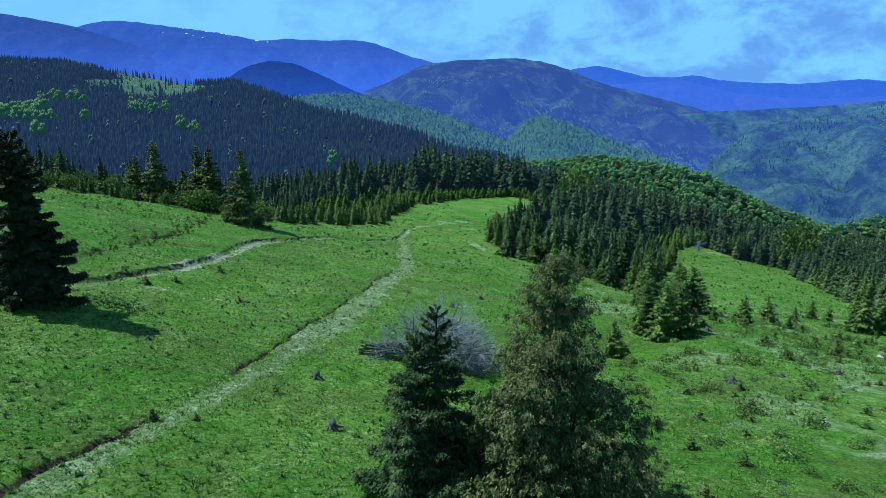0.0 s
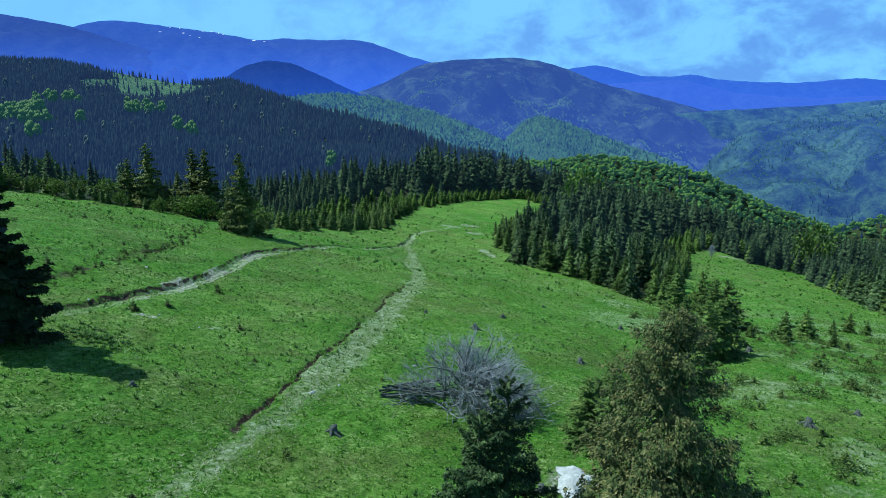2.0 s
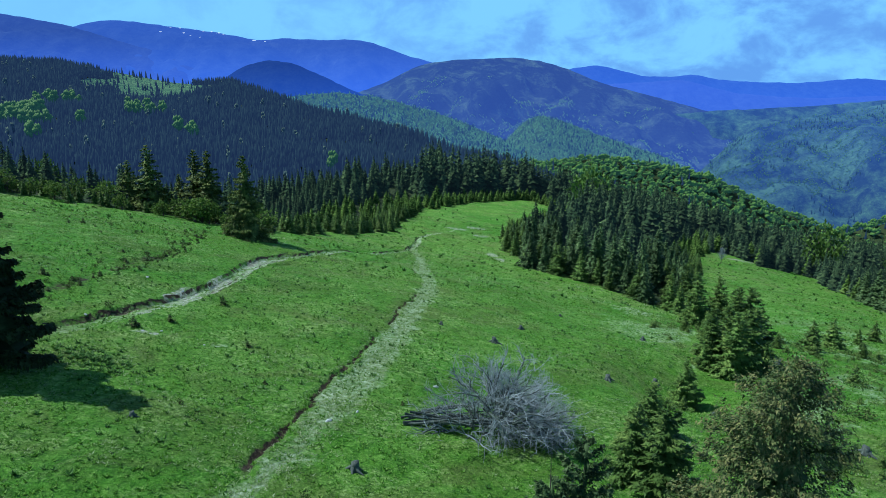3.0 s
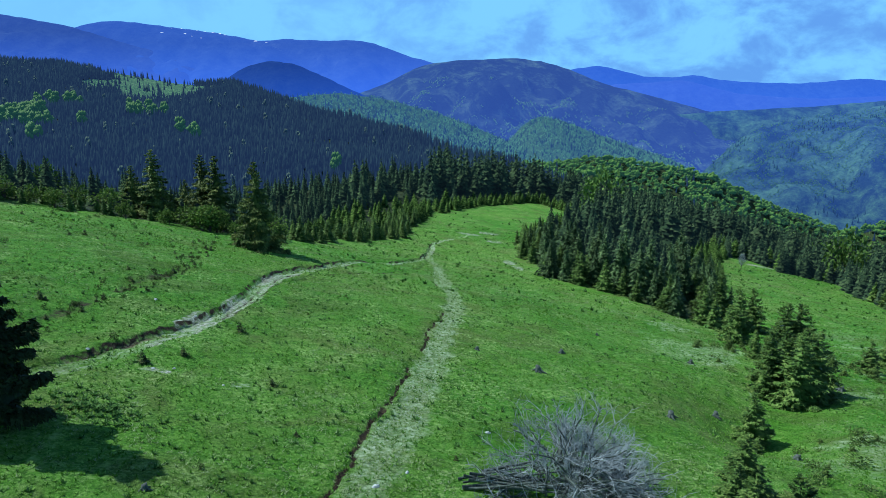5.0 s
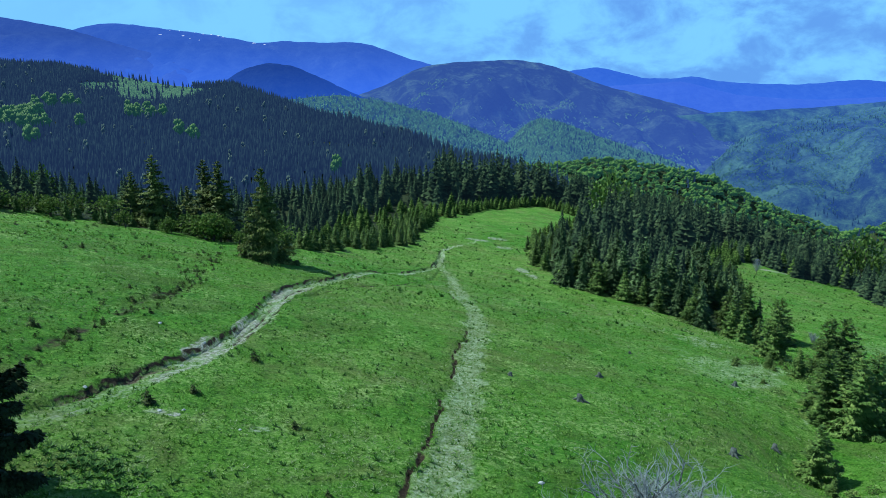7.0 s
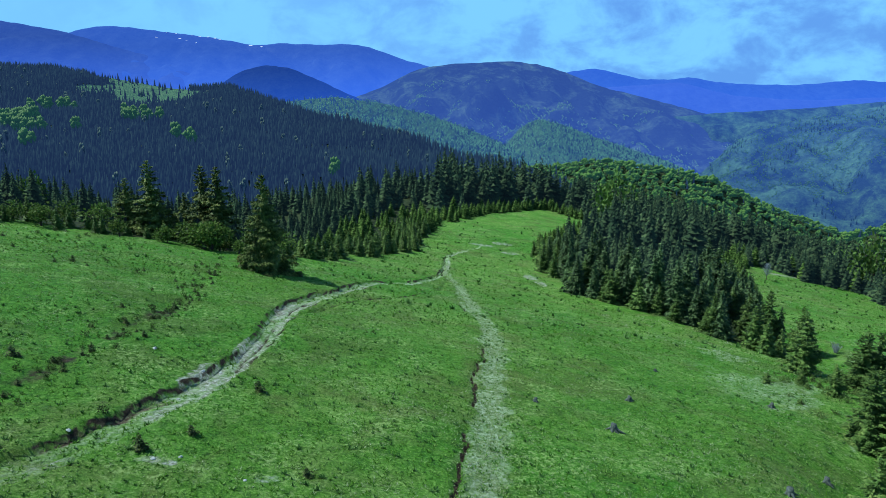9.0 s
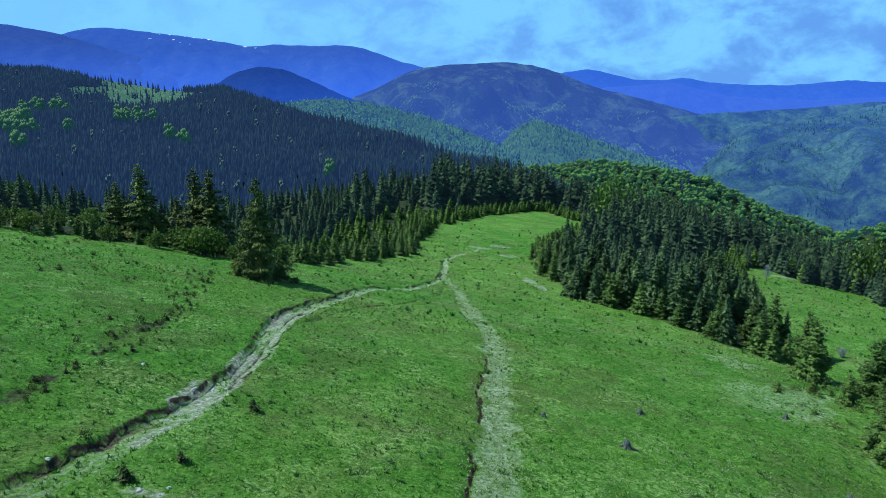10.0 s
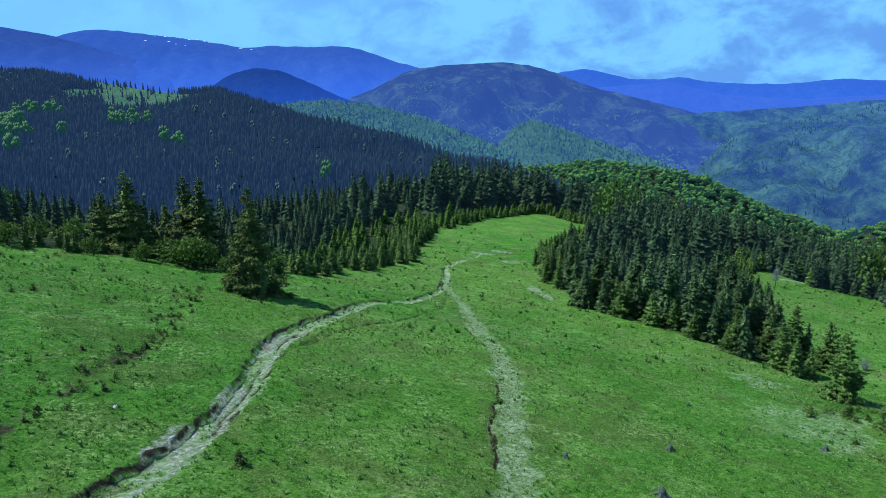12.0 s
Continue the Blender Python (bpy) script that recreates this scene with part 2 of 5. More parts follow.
MAT_SHRUB = foliage("shrub_leaves", (0.050, 0.105, 0.018), (0.120, 0.210, 0.034), (0.235, 0.345, 0.075), see_through=0.3)
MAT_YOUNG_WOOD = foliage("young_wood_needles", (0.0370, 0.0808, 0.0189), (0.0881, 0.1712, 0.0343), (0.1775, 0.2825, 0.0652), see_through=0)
MAT_BUSH = foliage("dark_bush_leaves", (0.024, 0.046, 0.012), (0.060, 0.098, 0.022), (0.125, 0.165, 0.040), see_through=0.1)
MAT_SEEDLING = foliage("seedling_needles", (0.0442, 0.0891, 0.0199), (0.1160, 0.2080, 0.0420), (0.2321, 0.3329, 0.0829), see_through=0.2)
MAT_HERB = foliage("meadow_herbs", (0.0250, 0.0800, 0.0130), (0.0600, 0.1600, 0.0234), (0.1300, 0.2600, 0.0650), see_through=0.2)
MAT_GRASS = foliage("grass_blades", (0.0497, 0.1657, 0.0083), (0.1308, 0.3220, 0.0216), (0.3067, 0.5305, 0.1080), see_through=0.4)
MAT_STRAW = foliage("bleached_straw", (0.1600, 0.2781, 0.0714), (0.3000, 0.4326, 0.1632), (0.4600, 0.5665, 0.3060), see_through=0.3)
MAT_BARK = bark_material("spruce_bark", (0.035, 0.026, 0.020), (0.12, 0.095, 0.075))
MAT_DEAD = bark_material("weathered_dead_wood", (0.022, 0.030, 0.024), (0.125, 0.160, 0.135), 9.0)
MAT_TWIG = bark_material("dry_grey_twigs", (0.15, 0.18, 0.185), (0.40, 0.47, 0.48), 4.0)
MAT_ROCK = bark_material("pale_limestone", (0.26, 0.30, 0.28), (0.54, 0.60, 0.56), 3.0)
MAT_SNOW = bark_material("old_snow", (0.62, 0.66, 0.70), (0.85, 0.87, 0.90), 0.05)
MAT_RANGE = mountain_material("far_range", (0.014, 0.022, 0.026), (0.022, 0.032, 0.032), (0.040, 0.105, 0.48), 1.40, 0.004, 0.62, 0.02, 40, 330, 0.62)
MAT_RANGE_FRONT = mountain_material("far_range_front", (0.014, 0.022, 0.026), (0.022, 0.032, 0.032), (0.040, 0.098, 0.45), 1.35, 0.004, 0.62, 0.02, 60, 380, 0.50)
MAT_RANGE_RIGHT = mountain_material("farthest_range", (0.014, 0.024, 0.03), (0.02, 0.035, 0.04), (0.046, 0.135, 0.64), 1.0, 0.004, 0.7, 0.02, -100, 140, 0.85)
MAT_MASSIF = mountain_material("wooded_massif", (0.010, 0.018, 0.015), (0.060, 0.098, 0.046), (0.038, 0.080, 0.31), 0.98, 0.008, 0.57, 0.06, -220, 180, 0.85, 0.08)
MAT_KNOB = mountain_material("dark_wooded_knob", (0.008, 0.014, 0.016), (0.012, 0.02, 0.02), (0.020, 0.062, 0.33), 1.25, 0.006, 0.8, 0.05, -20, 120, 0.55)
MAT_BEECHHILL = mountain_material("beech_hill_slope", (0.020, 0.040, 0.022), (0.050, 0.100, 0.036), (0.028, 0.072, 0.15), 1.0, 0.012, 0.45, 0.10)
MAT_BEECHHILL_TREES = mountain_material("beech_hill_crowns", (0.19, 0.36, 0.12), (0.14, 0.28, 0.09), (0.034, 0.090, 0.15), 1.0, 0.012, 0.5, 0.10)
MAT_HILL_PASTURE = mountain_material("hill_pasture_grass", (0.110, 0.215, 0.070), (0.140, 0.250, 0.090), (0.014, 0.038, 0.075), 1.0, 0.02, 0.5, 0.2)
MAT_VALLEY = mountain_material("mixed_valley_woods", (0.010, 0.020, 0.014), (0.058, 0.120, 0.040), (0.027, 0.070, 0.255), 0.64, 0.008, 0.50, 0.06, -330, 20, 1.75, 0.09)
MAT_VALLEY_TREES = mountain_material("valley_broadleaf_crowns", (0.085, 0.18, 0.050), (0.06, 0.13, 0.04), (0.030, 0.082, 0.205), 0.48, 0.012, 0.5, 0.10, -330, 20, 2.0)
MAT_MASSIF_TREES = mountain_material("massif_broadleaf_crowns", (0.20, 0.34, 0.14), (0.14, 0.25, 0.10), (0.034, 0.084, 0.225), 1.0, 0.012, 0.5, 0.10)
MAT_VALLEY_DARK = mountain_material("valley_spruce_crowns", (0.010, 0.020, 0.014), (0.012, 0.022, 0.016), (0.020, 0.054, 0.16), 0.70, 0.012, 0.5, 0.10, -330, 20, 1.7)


# ---------------------------------------------------------------- mesh helpers
def mesh_of(name, verts, faces, mat, smooth=False):
    """A mesh from arrays: verts (n, 3) and a list of index arrays, each (m, k)."""
    me = bpy.data.meshes.new(name)
    verts = np.asarray(verts, np.float32)
    groups = [np.asarray(f, np.int32) for f in faces if len(f)]
    me.vertices.add(len(verts))
    me.vertices.foreach_set("co", verts.ravel())
    loops = np.concatenate([g.ravel() for g in groups])
    sizes = np.concatenate([np.full(len(g), g.shape[1], np.int32) for g in groups])
    me.loops.add(len(loops))
    me.loops.foreach_set("vertex_index", loops)
    me.polygons.add(len(sizes))
    me.polygons.foreach_set("loop_start", np.concatenate([[0], np.cumsum(sizes)[:-1]]).astype(np.int32))
    me.update(calc_edges=True)
    me.validate()
    if smooth:
        me.polygons.foreach_set("use_smooth", np.ones(len(sizes), bool))
    me.materials.append(mat)
    return me


def part_of(name, me, parent, label=""):
    ob = new(name, me)
    ob.parent = parent
    return tagged(ob, label) if label else ob


def stuff(name, me, label, category):
    return tagged(new(name, me), label, category, kind="stuff")


def tubes(lines, sides=5):
    """Tapered tubes along polylines: each line is (points (k, 3), radii (k,)). Returns verts and quads."""
    V, Q, base = [], [], 0
    ring = np.linspace(0, 2 * np.pi, sides, endpoint=False)
    for pts, rad in lines:
        pts, rad = np.asarray(pts, float), np.asarray(rad, float)
        d = np.gradient(pts, axis=0)
        d /= np.linalg.norm(d, axis=1, keepdims=True) + 1e-9
        ref = np.where(np.abs(d[:, 2:3]) > 0.9, [[1.0, 0, 0]], [[0, 0, 1.0]])
        a = np.cross(d, ref); a /= np.linalg.norm(a, axis=1, keepdims=True)
        b = np.cross(d, a)
        v = pts[:, None] + rad[:, None, None] * (np.cos(ring)[None, :, None] * a[:, None] + np.sin(ring)[None, :, None] * b[:, None])
        V.append(v.reshape(-1, 3))
        k = len(pts)
        i, j = np.meshgrid(np.arange(k - 1), np.arange(sides), indexing="ij")
        q = np.stack([i * sides + j, i * sides + (j + 1) % sides, (i + 1) * sides + (j + 1) % sides, (i + 1) * sides + j], -1).reshape(-1, 4) + base
        Q.append(q)
        base += k * sides
    return np.concatenate(V), np.concatenate(Q)


def scattered(base_v, base_f, places, sizes, widths=None, rng=None, turns=None):
    """Many copies of one small shape in one mesh."""
    n, k = len(places), len(base_v)
    turns = rng.uniform(0, 2 * np.pi, n) if turns is None else turns
    widths = sizes if widths is None else widths
    c, s = np.cos(turns)[:, None], np.sin(turns)[:, None]
    x, y, z = base_v.T[:, None]
    V = np.stack([(c * x - s * y) * widths[:, None], (s * x + c * y) * widths[:, None], z * sizes[:, None]], -1) + np.asarray(places)[:, None]
    off = (np.arange(n) * k)[:, None, None]
    return V.reshape(-1, 3), [(np.asarray(f)[None] + off).reshape(-1, np.asarray(f).shape[1]) for f in base_f]


# ---------------------------------------------------------------- the lie of the land
# heights of the pasture's ridge on a 40 m grid: one row for each x from -120, y from 0 to 360
RIDGE = np.array([
    [25.4, 22.3, 17.6, 10.7, 3.4, -2.5, -7.0, -10.4, -13.2, -15.8],
    [17.3, 14.9, 11.0, 4.0, -3.2, -8.8, -12.7, -15.4, -17.9, -20.3],
    [9.3, 6.5, 3.7, -2.8, -9.7, -15.2, -18.1, -20.2, -22.4, -24.7],
    [4.9, -0.7, -5.8, -11.4, -17.6, -21.6, -23.2, -24.5, -26.6, -29.0],
    [5.0, -2.4, -11.2, -17.3, -23.3, -26.7, -27.9, -28.9, -31.2, -33.5],
    [2.2, -6.3, -15.1, -22.1, -28.3, -32.4, -34.3, -35.7, -37.9, -39.7],
    [-2.6, -11.3, -20.0, -27.6, -34.3, -39.3, -42.4, -44.3, -46.8, -48.9],
    [-8.1, -17.0, -25.7, -33.7, -40.8, -46.6, -50.8, -53.7, -56.6, -59.1],
    [-14.0, -22.9, -31.7, -40.0, -47.5, -53.9, -59.0, -62.9, -66.3, -69.2]])
PADDED = np.pad(RIDGE, 1, mode="reflect", reflect_type="odd")
FOCAL = 1162.0


def smooth(a, b, v):
    t = np.clip((v - a) / (b - a), 0, 1)
    return t * t * (3 - 2 * t)


def cubic(u):
    return np.stack([(1 - u) ** 3, 3 * u ** 3 - 6 * u ** 2 + 4, -3 * u ** 3 + 3 * u ** 2 + 3 * u + 1, u ** 3]) / 6


def ridge_height(x, y):
    cx, cy = np.clip(x, -120, 200), np.clip(y, 0, 360)
    gx, gy = (cx + 120) / 40, cy / 40
    i, j = np.clip(gx.astype(int), 0, 7), np.clip(gy.astype(int), 0, 8)
    wx, wy = cubic(gx - i), cubic(gy - j)
    z = sum(wx[a] * wy[b] * PADDED[i + a, j + b] for a in range(4) for b in range(4))
    return z - 0.12 * np.maximum(x - 200, 0) + 0.10 * np.minimum(-120 - x, 80) * (x < -120) - 0.1 * np.maximum(y - 360, 0) + 0.05 * np.clip(-y, 0, 100)


def far_height(x, y):
    """The valley behind the ridge, the dark spruce hill beyond it and the beech rise to its right."""
    yy = np.maximum(y, 100)
    u = x / yy
    crest_y = np.interp(u, [-1.2, -0.67, -0.42, -0.31, -0.22, -0.12, -0.02, 0.07, 0.3], [1450, 1400, 1400, 1300, 1100, 1000, 900, 800, 700])
    crest_z = np.interp(u, [-1.2, -0.67, -0.56, -0.42, -0.31, -0.22, -0.12, -0.02, 0.07, 0.3], [95, 84, 76, 44, 32, -1, -25, -48, -62, -130])
    mid_z = np.interp(u, [-0.7, -0.4, -0.1, 0.07, 0.3], [-46, -46, -60, -80, -140])
    t1 = np.clip((y - 520) / 170, 0, 1)
    t2 = np.clip((y - 690) / np.maximum(crest_y - 690, 60), 0, 1)
    hill = -135 + (mid_z + 135) * t1 + (crest_z - mid_z) * t2
    hill = hill - 0.32 * np.maximum(y - crest_y, 0)
    rise_z = np.interp(u, [0.0, 0.13, 0.237, 0.315, 0.40, 0.47, 0.53, 0.62], [-105, -96, -90, -108, -123, -158, -192, -235])
    rise = rise_z - 0.30 * np.abs(y - 1150) ** 1.02
    # a bright wooded shoulder in the far east
    knoll = np.interp(u, [0.45, 0.55, 0.68, 0.9], [-175, -140, -120, -110]) - 0.45 * np.abs(y - 720)
    rise = np.maximum(rise, knoll)
    floor = -200 - 320 * smooth(600, 1500, y)
    return np.maximum(np.maximum(hill, rise), floor)


def land(x, y):
    x, y = np.asarray(x, float), np.asarray(y, float)
    u = x / np.maximum(y, 60)
    edge = np.interp(u, [-0.9, -0.5, -0.3, -0.1, 0.1, 0.3, 0.7], [215, 215, 250, 330, 385, 420, 430])
    w = smooth(0, 190, y - edge)
    dip = 3.0 * np.exp(-((x - 48) / 13) ** 2 - ((y - 126) / 14) ** 2)
    # the hollow below the edge of the pasture, where the young spruces grow
    run, off = (x - 22.5) * 0.55 + (y - 72.0) * 0.835, (x - 22.5) * 0.835 - (y - 72.0) * 0.55
    dip = dip + 2.0 * np.exp(-(run / 13) ** 2 - (off / 6) ** 2) + 1.6 * np.exp(-((x - 18.5) / 5) ** 2 - ((y - 68) / 6) ** 2)
    # behind the shrubs the ground drops away under the wood
    drop = 5.6 * smooth(140, 172, y) * (1 - smooth(225, 330, y)) * smooth(-0.17, -0.25, (x + 7.6) / np.maximum(y - 17.7, 20))
    return (1 - w) * ridge_height(x, y) + w * far_height(x, y) - dip - drop


def outside(x, y, poly):
    """Signed distance to a polygon: positive outside."""
    x, y = np.asarray(x, float), np.asarray(y, float)
    inside, best = np.zeros(x.shape, bool), np.full(x.shape, 1e9)
    for (ax, ay), (bx, by) in zip(poly, poly[1:] + poly[:1]):
        cross = (ay > y) != (by > y)
        with np.errstate(divide="ignore", invalid="ignore"):
            inside ^= cross & (x < (bx - ax) * (y - ay) / (by - ay + 1e-12) + ax)
        t = np.clip(((x - ax) * (bx - ax) + (y - ay) * (by - ay)) / ((bx - ax) ** 2 + (by - ay) ** 2), 0, 1)
        best = np.minimum(best, np.hypot(x - ax - t * (bx - ax), y - ay - t * (by - ay)))
    return np.where(inside, -best, best)


PASTURE = [(-170, 112), (-77, 124), (-60, 130), (-46, 129), (-37, 136), (-29, 148), (-24, 168), (-17, 187), (-16, 213), (-12, 243), (4, 279), (18, 303),
           (38, 333), (46, 316), (54, 302), (40, 275), (18, 228), (10, 190), (14, 157), (22, 143), (38, 120), (45, 126), (53, 150), (76, 205), (83, 226),
           (103, 255), (108, 234), (125, 229), (113, 204), (107, 175), (101, 157), (88, 125), (78, 100), (92, 60), (130, 0), (130, -150), (-170, -150)]


def along(line, x, y):
    """Distance to a polyline, the signed side of it (positive to its left), and how far along it, 0 to 1."""
    best, side, where = np.full(x.shape, 1e9), np.zeros(x.shape), np.zeros(x.shape)
    lengths = [math.dist(a, b) for a, b in zip(line, line[1:])]
    total, run = sum(lengths), 0.0
    for (ax, ay), (bx, by), l in zip(line, line[1:], lengths):
        t = np.clip(((x - ax) * (bx - ax) + (y - ay) * (by - ay)) / l ** 2, 0, 1)
        d = np.hypot(x - ax - t * (bx - ax), y - ay - t * (by - ay))
        s = ((bx - ax) * (y - ay) - (by - ay) * (x - ax)) / l
        near = d < best
        best, side, where = np.where(near, d, best), np.where(near, np.sign(s), side), np.where(near, (run + t * l) / total, where)
        run += l
    return best, side, where


def curve_through(points, step=1.5):
    """A smooth polyline through the given points."""
    p = np.array(points, float)
    p = np.vstack([2 * p[0] - p[1], p, 2 * p[-1] - p[-2]])
    out = []
    for a, b, c, d in zip(p, p[1:], p[2:], p[3:]):
        for t in np.arange(0, 1, step / max(np.linalg.norm(c - b), step)):
            out.append(tuple(0.5 * (2 * b + (c - a) * t + (2 * a - 5 * b + 4 * c - d) * t ** 2 + (3 * b - a - 3 * c + d) * t ** 3)))
    return out + [tuple(p[-2])]


FOOTPATH = curve_through([(-16.8, 12), (-16.3, 23.2), (-15.0, 29.7), (-14.4, 33.8), (-13.0, 39.4), (-11.6, 46.1), (-11.0, 51), (-10.3, 56.3), (-9.0, 65.5), (-7.7, 80.1),
                          (-6.2, 94.0), (-6.0, 108.2), (-7.5, 120.6), (-8.3, 138.9), (-10.5, 160), (-10.0, 176)])
GULLY = curve_through([(-40, 45), (-33.6, 53.0), (-31.2, 58.2), (-29.7, 62.4), (-28.1, 69.0), (-27.5, 75.1), (-27.4, 82.3), (-28.5, 91.5), (-28.2, 99.2), (-26.6, 107.2),
                       (-22.6, 125.0), (-15.6, 137.5), (-11.4, 156), (-10.0, 176), (-9.0, 190), (0.7, 215)])
HEDGE = curve_through([(-37.5, 60), (-37.3, 69.5), (-37.2, 75.2), (-37.2, 82.8), (-37.3, 90.7), (-42.2, 112.8)])
SPUR = curve_through([(-27.5, 93), (-26.0, 97.5), (-22.8, 107.3), (-18.2, 117.1), (-12.1, 132.3), (-10.5, 150)])
TRICKLE = curve_through([(-29, 57.5), (-25.0, 58.5), (-22.5, 57.6), (-19.5, 59.5), (-17.8, 58.8)])
STONY = [((0.7, 215.7), 4.5, 1.6), ((7.1, 221.8), 4, 1.5), ((8.0, 207.5), 3.0, 1.5), ((8.6, 171.0), 1.6, 5.0), ((10.0, 163.0), 1.6, 4.5), ((4.4, 38.2), 1.3, 1.9),
         ((-26.5, 58.2), 1.3, 0.5), ((-28.6, 70.5), 1.3, 4.0), ((-28.8, 96.0), 1.1, 5.0), ((-27.9, 79.0), 0.9, 4.0), ((-36.0, 51.0), 3.0, 1.0), ((105, 240), 9, 1.2)]


def wobble(x, y, scale, seed):
    """Smooth value noise, about -1 to 1."""
    r = np.random.RandomState(seed).uniform(-1, 1, (64, 64))
    gx, gy = x / scale, y / scale
    i, j = np.floor(gx).astype(int), np.floor(gy).astype(int)
    fx, fy = gx - i, gy - j
    fx, fy = fx * fx * (3 - 2 * fx), fy * fy * (3 - 2 * fy)
    i, j = i % 64, j % 64
    i1, j1 = (i + 1) % 64, (j + 1) % 64
    return (r[i, j] * (1 - fx) + r[i1, j] * fx) * (1 - fy) + (r[i, j1] * (1 - fx) + r[i1, j1] * fx) * fy


def hill_clearing(x, y):
    """Negative inside the pasture near the top of the spruce hill."""
    upper, lower = np.hypot((x + 612) / 74, (y - 1378) / 95), np.hypot((x + 495) / 72, (y - 1190) / 85)
    middle, strip = np.hypot((x + 550) / 85, (y - 1265) / 125), np.hypot((x + 705) / 70, (y - 1395) / 26)
    return np.minimum(np.minimum(upper, lower), np.minimum(middle, strip)) - 1


def surface(x, y):
    """Finished ground height, and the masks of worn path, stones, earth and wood floor."""
    x, y = np.asarray(x, float), np.asarray(y, float)
    z = land(x, y)
    near = 1 - smooth(150, 400, y)
    z = z + near * (0.22 * wobble(x, y, 7.0, 1) + 0.10 * wobble(x, y, 2.3, 2) + 0.075 * wobble(x, y, 0.95, 3) + 0.03 * wobble(x, y, 0.47, 11))
    rough = 3.5 * wobble(x, y, 60.0, 12) + 7 * wobble(x, y, 170.0, 13)
    z = z + rough * smooth(420, 650, y) * (1 - smooth(1200, 1500, y))
    jit = 0.35 * wobble(x, y, 1.7, 4) + 0.25 * wobble(x, y, 0.8, 5)

    d, side, where = along(FOOTPATH, x, y)
    width = 0.95 + 0.40 * wobble(x, y, 9.0, 6) - 0.4 * smooth(0.75, 1, where)
    worn = 1 - smooth(width * 0.1, width * 1.9, d + 1.8 * jit)
    worn = worn * np.interp(y, [20, 29, 46, 58], [0.95, 0.55, 0.6, 1.0])
    z = z - 0.14 * worn
    # the rut along the left edge of the path
    rut_on = smooth(-0.25, 0.2, wobble(x, y, 9.0, 7) + 0.12 + 0.3 * smooth(60, 40, y))
    off = side * d - (width + 0.35 + 0.35 * wobble(x, y, 5.0, 8))
    rut = (1 - smooth(0.05, 0.22, np.abs(off + 0.8 * jit) / (1 + 0.7 * smooth(52, 40, y)))) * rut_on * (d < 4)
    z = z - 0.34 * rut
    earth = np.minimum(1, 1.5 * rut)
    stony = 0.35 * (1 - smooth(0.2, 1.0, d + jit)) * smooth(0.1, 0.5, wobble(x, y, 6.0, 9))

    d, side, where = along(GULLY, x, y)
    wide = np.interp(where, [0, 0.06, 0.12, 0.17, 0.20, 0.25, 0.42, 0.55, 0.8, 1.0], [1.1, 1.3, 1.45, 1.3, 1.15, 1.4, 1.3, 1.1, 0.9, 0.8]) * (1 + 0.25 * wobble(x, y, 6.0, 10))
    q = side * d / np.maximum(wide, 0.3)
    bed = 1 - smooth(wide * 0.72, wide * 0.95, d + 0.7 * jit)
    depth = np.interp(where, [0, 0.05, 0.10, 0.25, 0.5, 0.8, 1], [0.12, 0.30, 0.55, 0.55, 0.45, 0.35, 0.1])
    z = z - bed * depth * (0.45 + 0.55 * smooth(-0.9, 0.9, q))
    on = smooth(0.05, 0.11, where) * (1 - smooth(0.88, 0.97, where))
    worn = np.maximum(worn, bed * (0.35 + 0.35 * smooth(0.06, 0.17, where)))
    # the steep dark bank on the uphill side, a broken lip on the other, and a rut between
    brk = (1 - smooth(0.0, 0.17, np.abs(side * d - wide * 0.86 + 0.8 * jit))) * smooth(-0.75, -0.2, wobble(x, y, 4.5, 17)) * on
    lip = (1 - smooth(0.0, 0.22, np.abs(side * d + wide * 0.80 + 0.9 * jit))) * smooth(-0.15, 0.2, wobble(x, y, 5.5, 19)) * on
    inner = (1 - smooth(0.0, 0.36, np.abs(side * d + wide * 0.15 + jit))) * smooth(0.0, 0.35, wobble(x, y, 7.0, 14)) * on
    earth = np.maximum(earth, np.maximum(brk, np.maximum(0.8 * lip, 0.7 * inner)))
    z = z - 0.25 * inner - 0.18 * lip
    soil = 0.75 * bed * smooth(0.2, 0.8, q + 1.2 * jit + 0.6 * wobble(x, y, 3.0, 20)) * (1 - smooth(0.30, 0.45, where)) * smooth(-0.5, 0.0, wobble(x, y, 8.0, 22)) * on
    stony = np.maximum(stony, on * (1 - smooth(0.12, 0.45, np.abs(q + 0.40 + 0.8 * jit))) * smooth(-0.6, 0.1, wobble(x, y, 5.0, 15)))

    d, side, _ = along(SPUR, x, y)
    z = z - 0.25 * (1 - smooth(0.15, 0.5, d + 0.3 * jit))
    earth = np.maximum(earth, 0.85 * (1 - smooth(0.05, 0.35, d + 0.4 * jit)) * smooth(-0.3, 0.2, wobble(x, y, 6.0, 16)))
    d, side, _ = along(HEDGE, x, y)
    earth = np.maximum(earth, 0.55 * (1 - smooth(0.2, 1.1, d + 1.6 * jit)) * smooth(-0.2, 0.4, wobble(x, y, 5.0, 18)))
    z = z - 0.18 * (1 - smooth(0.3, 1.6, d))
    d, side, _ = along(TRICKLE, x, y)
    worn = np.maximum(worn, 0.9 * (1 - smooth(0.1, 0.6, d + jit)) * smooth(-0.1, 0.35, wobble(x, y, 1.6, 23)))
    # bleached grass on the slope that falls away to the east
    bleached = smooth(8, 24, x) * (1 - smooth(110, 160, y)) * smooth(-0.05, 0.55, wobble(x, y, 6.5, 24) + 0.6 * wobble(x, y, 1.6, 25))
    worn = np.maximum(worn, 0.5 * bleached)
